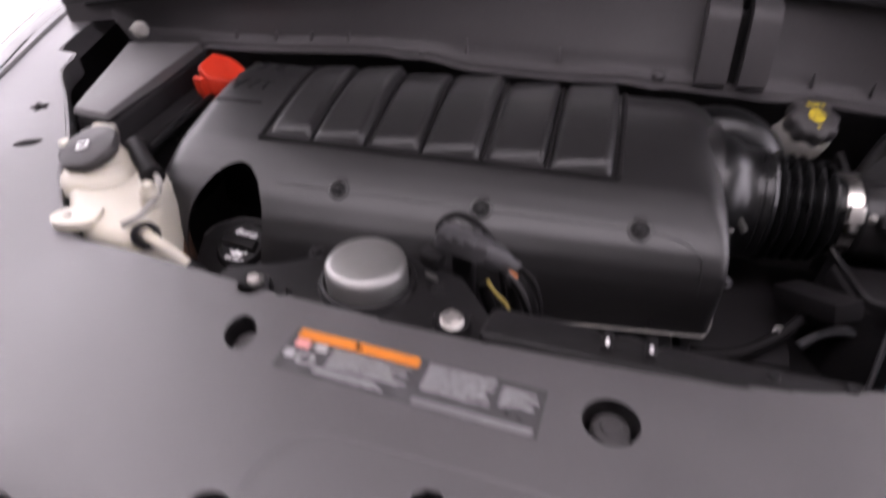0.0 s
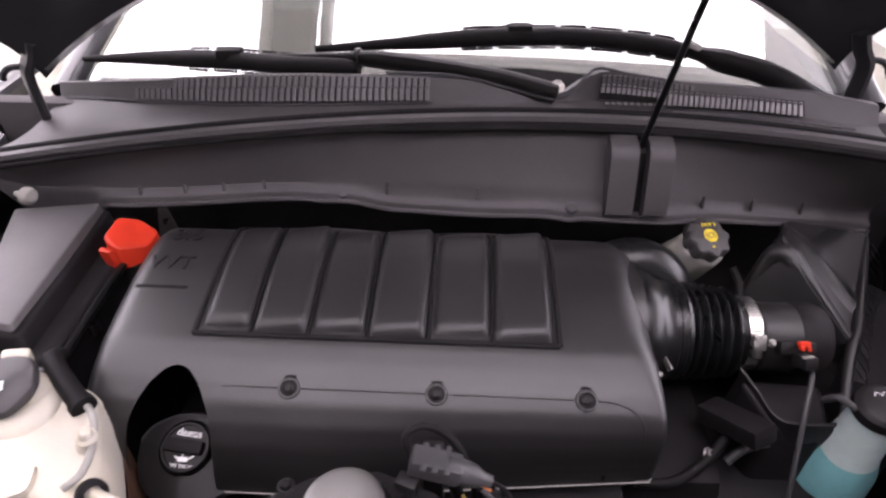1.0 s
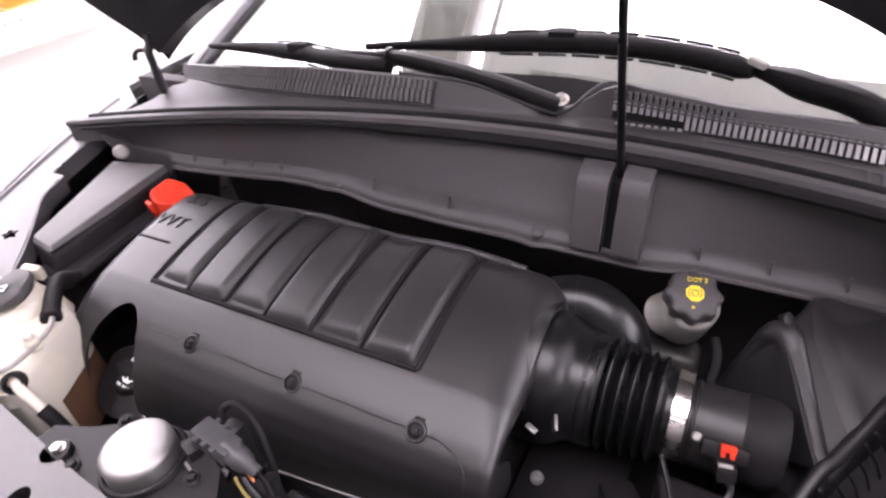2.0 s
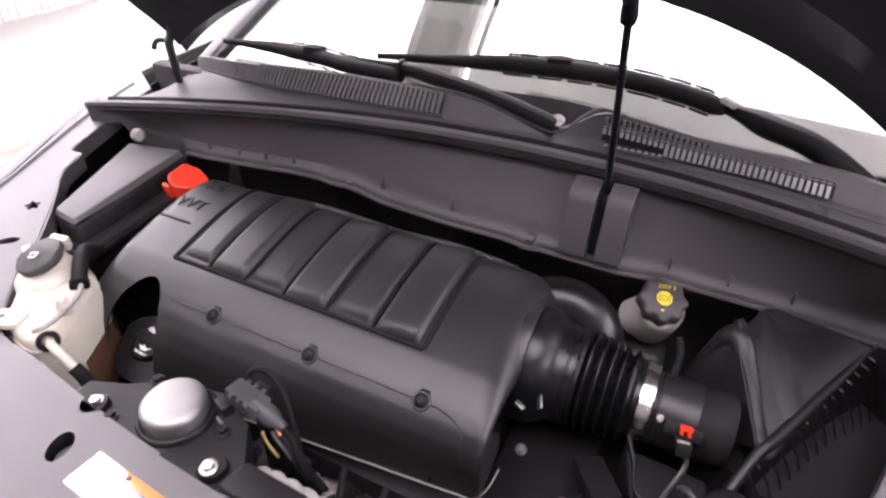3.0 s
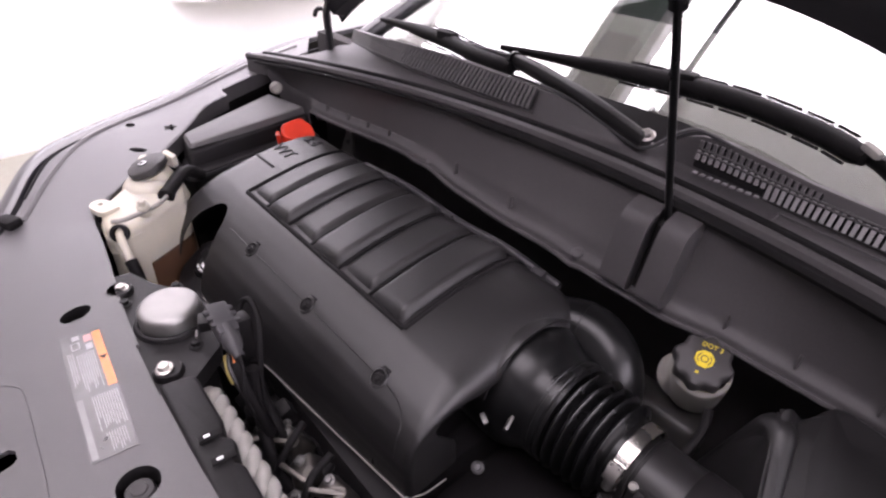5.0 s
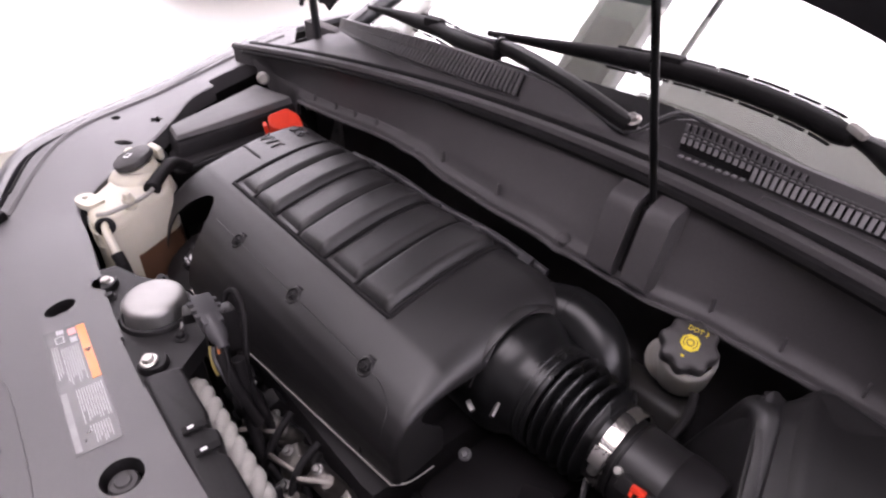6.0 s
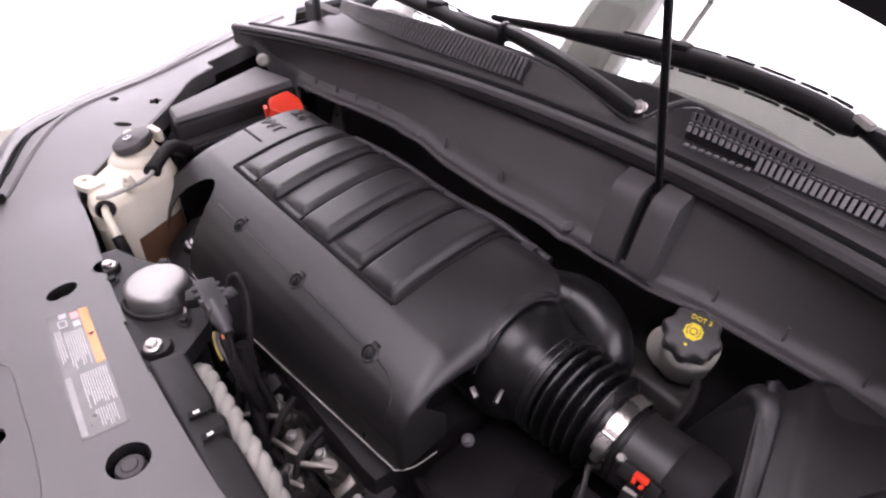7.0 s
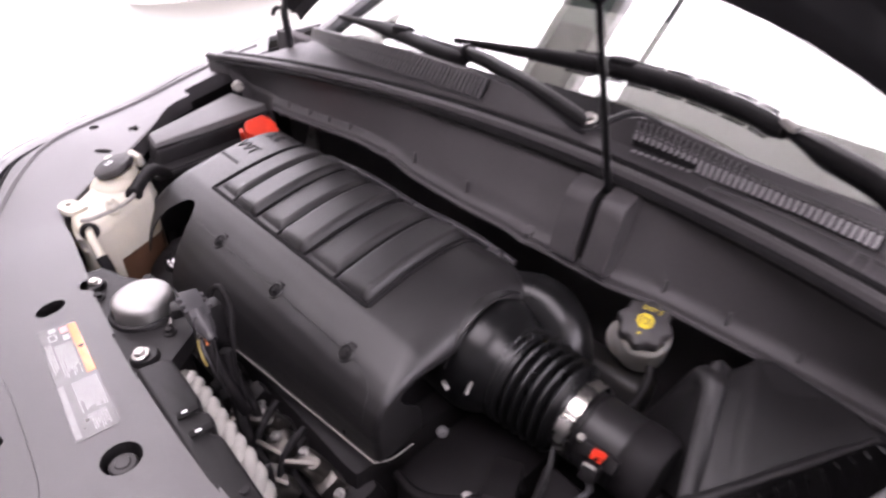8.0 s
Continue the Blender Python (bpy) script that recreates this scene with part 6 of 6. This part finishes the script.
def engine_mount():
    ob = thing("engine_mount", "silver domed engine mount on a black bracket", "engine mount", at=(-0.07, -0.13, 0.9))
    plate = [(-0.205, -0.182), (-0.11, -0.186), (0.0, -0.186), (0.036, -0.182), (0.040, -0.150), (0.005, -0.105), (-0.05, -0.085), (-0.11, -0.095), (-0.16, -0.125), (-0.20, -0.140)]
    part("bracket", slab(plate, [], 0.915, 0.937), DARK, ob, "black cast bracket", angle=30)
    part("dome", lathe([(0, 0.0230), (0.016, 0.0229), (0.0280, 0.0225), (0.0320, 0.0212), (0.0342, 0.0185), (0.0350, 0.0145), (0.0354, -0.012)], 56, pose(-0.072, -0.130, 0.940)), DOME, ob, "brushed silver dome")
    part("dome_ring", lathe([(0.0365, -0.002), (0.0378, 0.0), (0.0405, -0.001), (0.0425, -0.005), (0.0425, -0.02)], 56, pose(-0.072, -0.130, 0.943)), DARK, ob)
    hex_bolt("bolt", (0.0115, -0.166, 0.945), (0, -0.1, 1), 0.0064, ob)
    hex_bolt("bolt", (-0.162, -0.160, 0.942), (0, -0.1, 1), 0.0060, ob)
    for x, y in ((-0.012, -0.125), (-0.130, -0.105), (-0.135, -0.165)):
        hex_bolt("bolt", (x, y, 0.938), (0, 0, 1), 0.0055, ob, DARK, "small dark bolt")
    for x in (-0.162, 0.0115):
        part("boss", lathe([(0, 0.006), (0.014, 0.006), (0.016, 0.002), (0.016, -0.02)], 24, pose(x, -0.163, 0.938)), DARK, ob)
    part("foot", rbox((0.16, 0.06, 0.30), 0.01, m=pose(-0.08, -0.14, 0.77)), BAY, ob)
    moved(ob, 0.002, -0.012, -0.006)


engine_mount()


def connector():
    ob = thing("wiring_connector", "grey electrical connector with wires beside the mount", "connector", at=(0.0, -0.09, 0.94))
    part("shell", rbox((0.046, 0.024, 0.018), 0.004, 2, m=pose(-0.006, -0.096, 0.966, -10, 12, -4)), CONN, ob, "grey connector shell")
    for k in range(3):
        part("shell_rib", rbox((0.005, 0.032, 0.004), 0.001, m=pose(-0.016 + 0.010 * k, -0.095, 0.975 - 0.002 * k, -10, 12, -4)), CONN, ob)
    part("collar", lathe([(0.010, -0.02), (0.011, 0.0), (0.0095, 0.008), (0.0065, 0.014), (0.006, 0.022)], 20, facing((0.022, -0.098, 0.958), (0.9, -0.08, -0.35))), CONN, ob)
    part("clip", rbox((0.020, 0.014, 0.014), 0.003, m=pose(-0.030, -0.108, 0.955, 0, 0, -20)), DARK, ob)
    part("steel_spring", rbox((0.012, 0.003, 0.005), 0.001, m=pose(-0.028, -0.120, 0.944, 0, 0, -20)), ALU, ob)
    part("hose", tube([(-0.030, -0.072, 0.940), (-0.036, -0.062, 0.956), (-0.020, -0.056, 0.966), (0.005, -0.060, 0.955), (0.024, -0.072, 0.925), (0.035, -0.085, 0.87)], 0.0038, 10), RUBBER, ob, "black corrugated loom")
    part("loom", tube([(0.040, -0.104, 0.945), (0.052, -0.105, 0.925), (0.060, -0.100, 0.89), (0.062, -0.09, 0.84)], 0.007, 10), RUBBER, ob, "black wiring loom")
    part("wire", tube([(0.034, -0.104, 0.952), (0.042, -0.106, 0.947), (0.048, -0.107, 0.942), (0.052, -0.106, 0.934)], 0.0013, 6), COPPER, ob, "orange wire")
    for dx, mat, nm in ((0.005, RUBBER, "black wire"), (-0.005, CONN, "grey wire")):
        part("wire", tube([(0.036 + dx * 0.3, -0.104 + dx, 0.952), (0.050 + dx, -0.108 + dx, 0.944), (0.060 + dx, -0.110, 0.92), (0.064, -0.104, 0.88)], 0.0020, 6), mat, ob, nm)
    part("wire", tube([(0.018, -0.108, 0.940), (0.022, -0.110, 0.934), (0.028, -0.112, 0.928), (0.035, -0.113, 0.922), (0.038, -0.112, 0.915)], 0.0017, 8), YWIRE, ob, "yellow wire")
    part("stalk", rbox((0.02, 0.02, 0.2), 0.004, m=pose(-0.01, -0.075, 0.86)), DARK, ob)
    moved(ob, 0.012, -0.012, -0.004)


connector()


def fan_shroud():
    ob = thing("fan_shroud", "black radiator fan shroud with white clips", "fan shroud", at=(0.2, -0.16, 0.5))
    part("rail", prism([(0.032, -0.180, 0.947), (0.038, -0.144, 0.947), (0.118, -0.146, 0.945), (0.128, -0.158, 0.944), (0.134, -0.146, 0.944), (0.152, -0.147, 0.943), (0.160, -0.160, 0.942), (0.168, -0.150, 0.942), (0.330, -0.156, 0.938), (0.335, -0.186, 0.940)], 0.56, 0.004), DARK, ob, "black shroud rail")
    for x in (0.126, 0.157):
        part("clip", rbox((0.0026, 0.0058, 0.002), 0.0008, m=pose(x, -0.166, 0.9495, 0, 0, -6)), WHITE, ob, "white clip")
        # a dark box on the rail stands for the shade in its slot
        part("slot", rbox((0.008, 0.022, 0.003), 0.001, m=pose(x, -0.163, 0.9475, 0, 0, -6)), RUBBER, ob, "dark box for the shade in the slot")
    for x in (0.10, 0.24, 0.29):
        part("stud", lathe([(0, 0.003), (0.004, 0.003), (0.005, 0)], 12, pose(x, -0.163, 0.941)), DARK, ob)
    part("shroud_plate", rbox((0.60, 0.02, 0.36), 0.008, m=pose(0.02, -0.195, 0.72)), DARK, ob)
    con = thing("braided_conduit", "pale twisted braided conduit along the fan shroud", "conduit", at=(0.15, -0.13, 0.92))
    line = smooth_line([(0.018, -0.136, 0.886), (0.045, -0.134, 0.904), (0.10, -0.136, 0.907), (0.15, -0.138, 0.905), (0.20, -0.139, 0.897), (0.25, -0.146, 0.87)], 10)
    for k in range(3):
        pts, run = [], 0.0
        for i, p in enumerate(line):
            run += (p - line[i - 1]).length if i else 0
            a = 2 * math.pi * (run / 0.062 + k / 3)
            pts.append(p + Vector((0, -0.003 + 0.0052 * math.cos(a), 0.0052 * math.sin(a))))
        part("strand", tube(pts, 0.0080, 10, per=2), CONDUIT, con, "pale twisted strand")
    for x in (0.03, 0.200):
        part("strap", rbox((0.006, 0.03, 0.03), 0.004, m=pose(x, -0.138, 0.885)), DARK, con)
    moved(ob, 0.004, -0.012, -0.004)
    moved(con, 0.004, -0.010, -0.004)


fan_shroud()
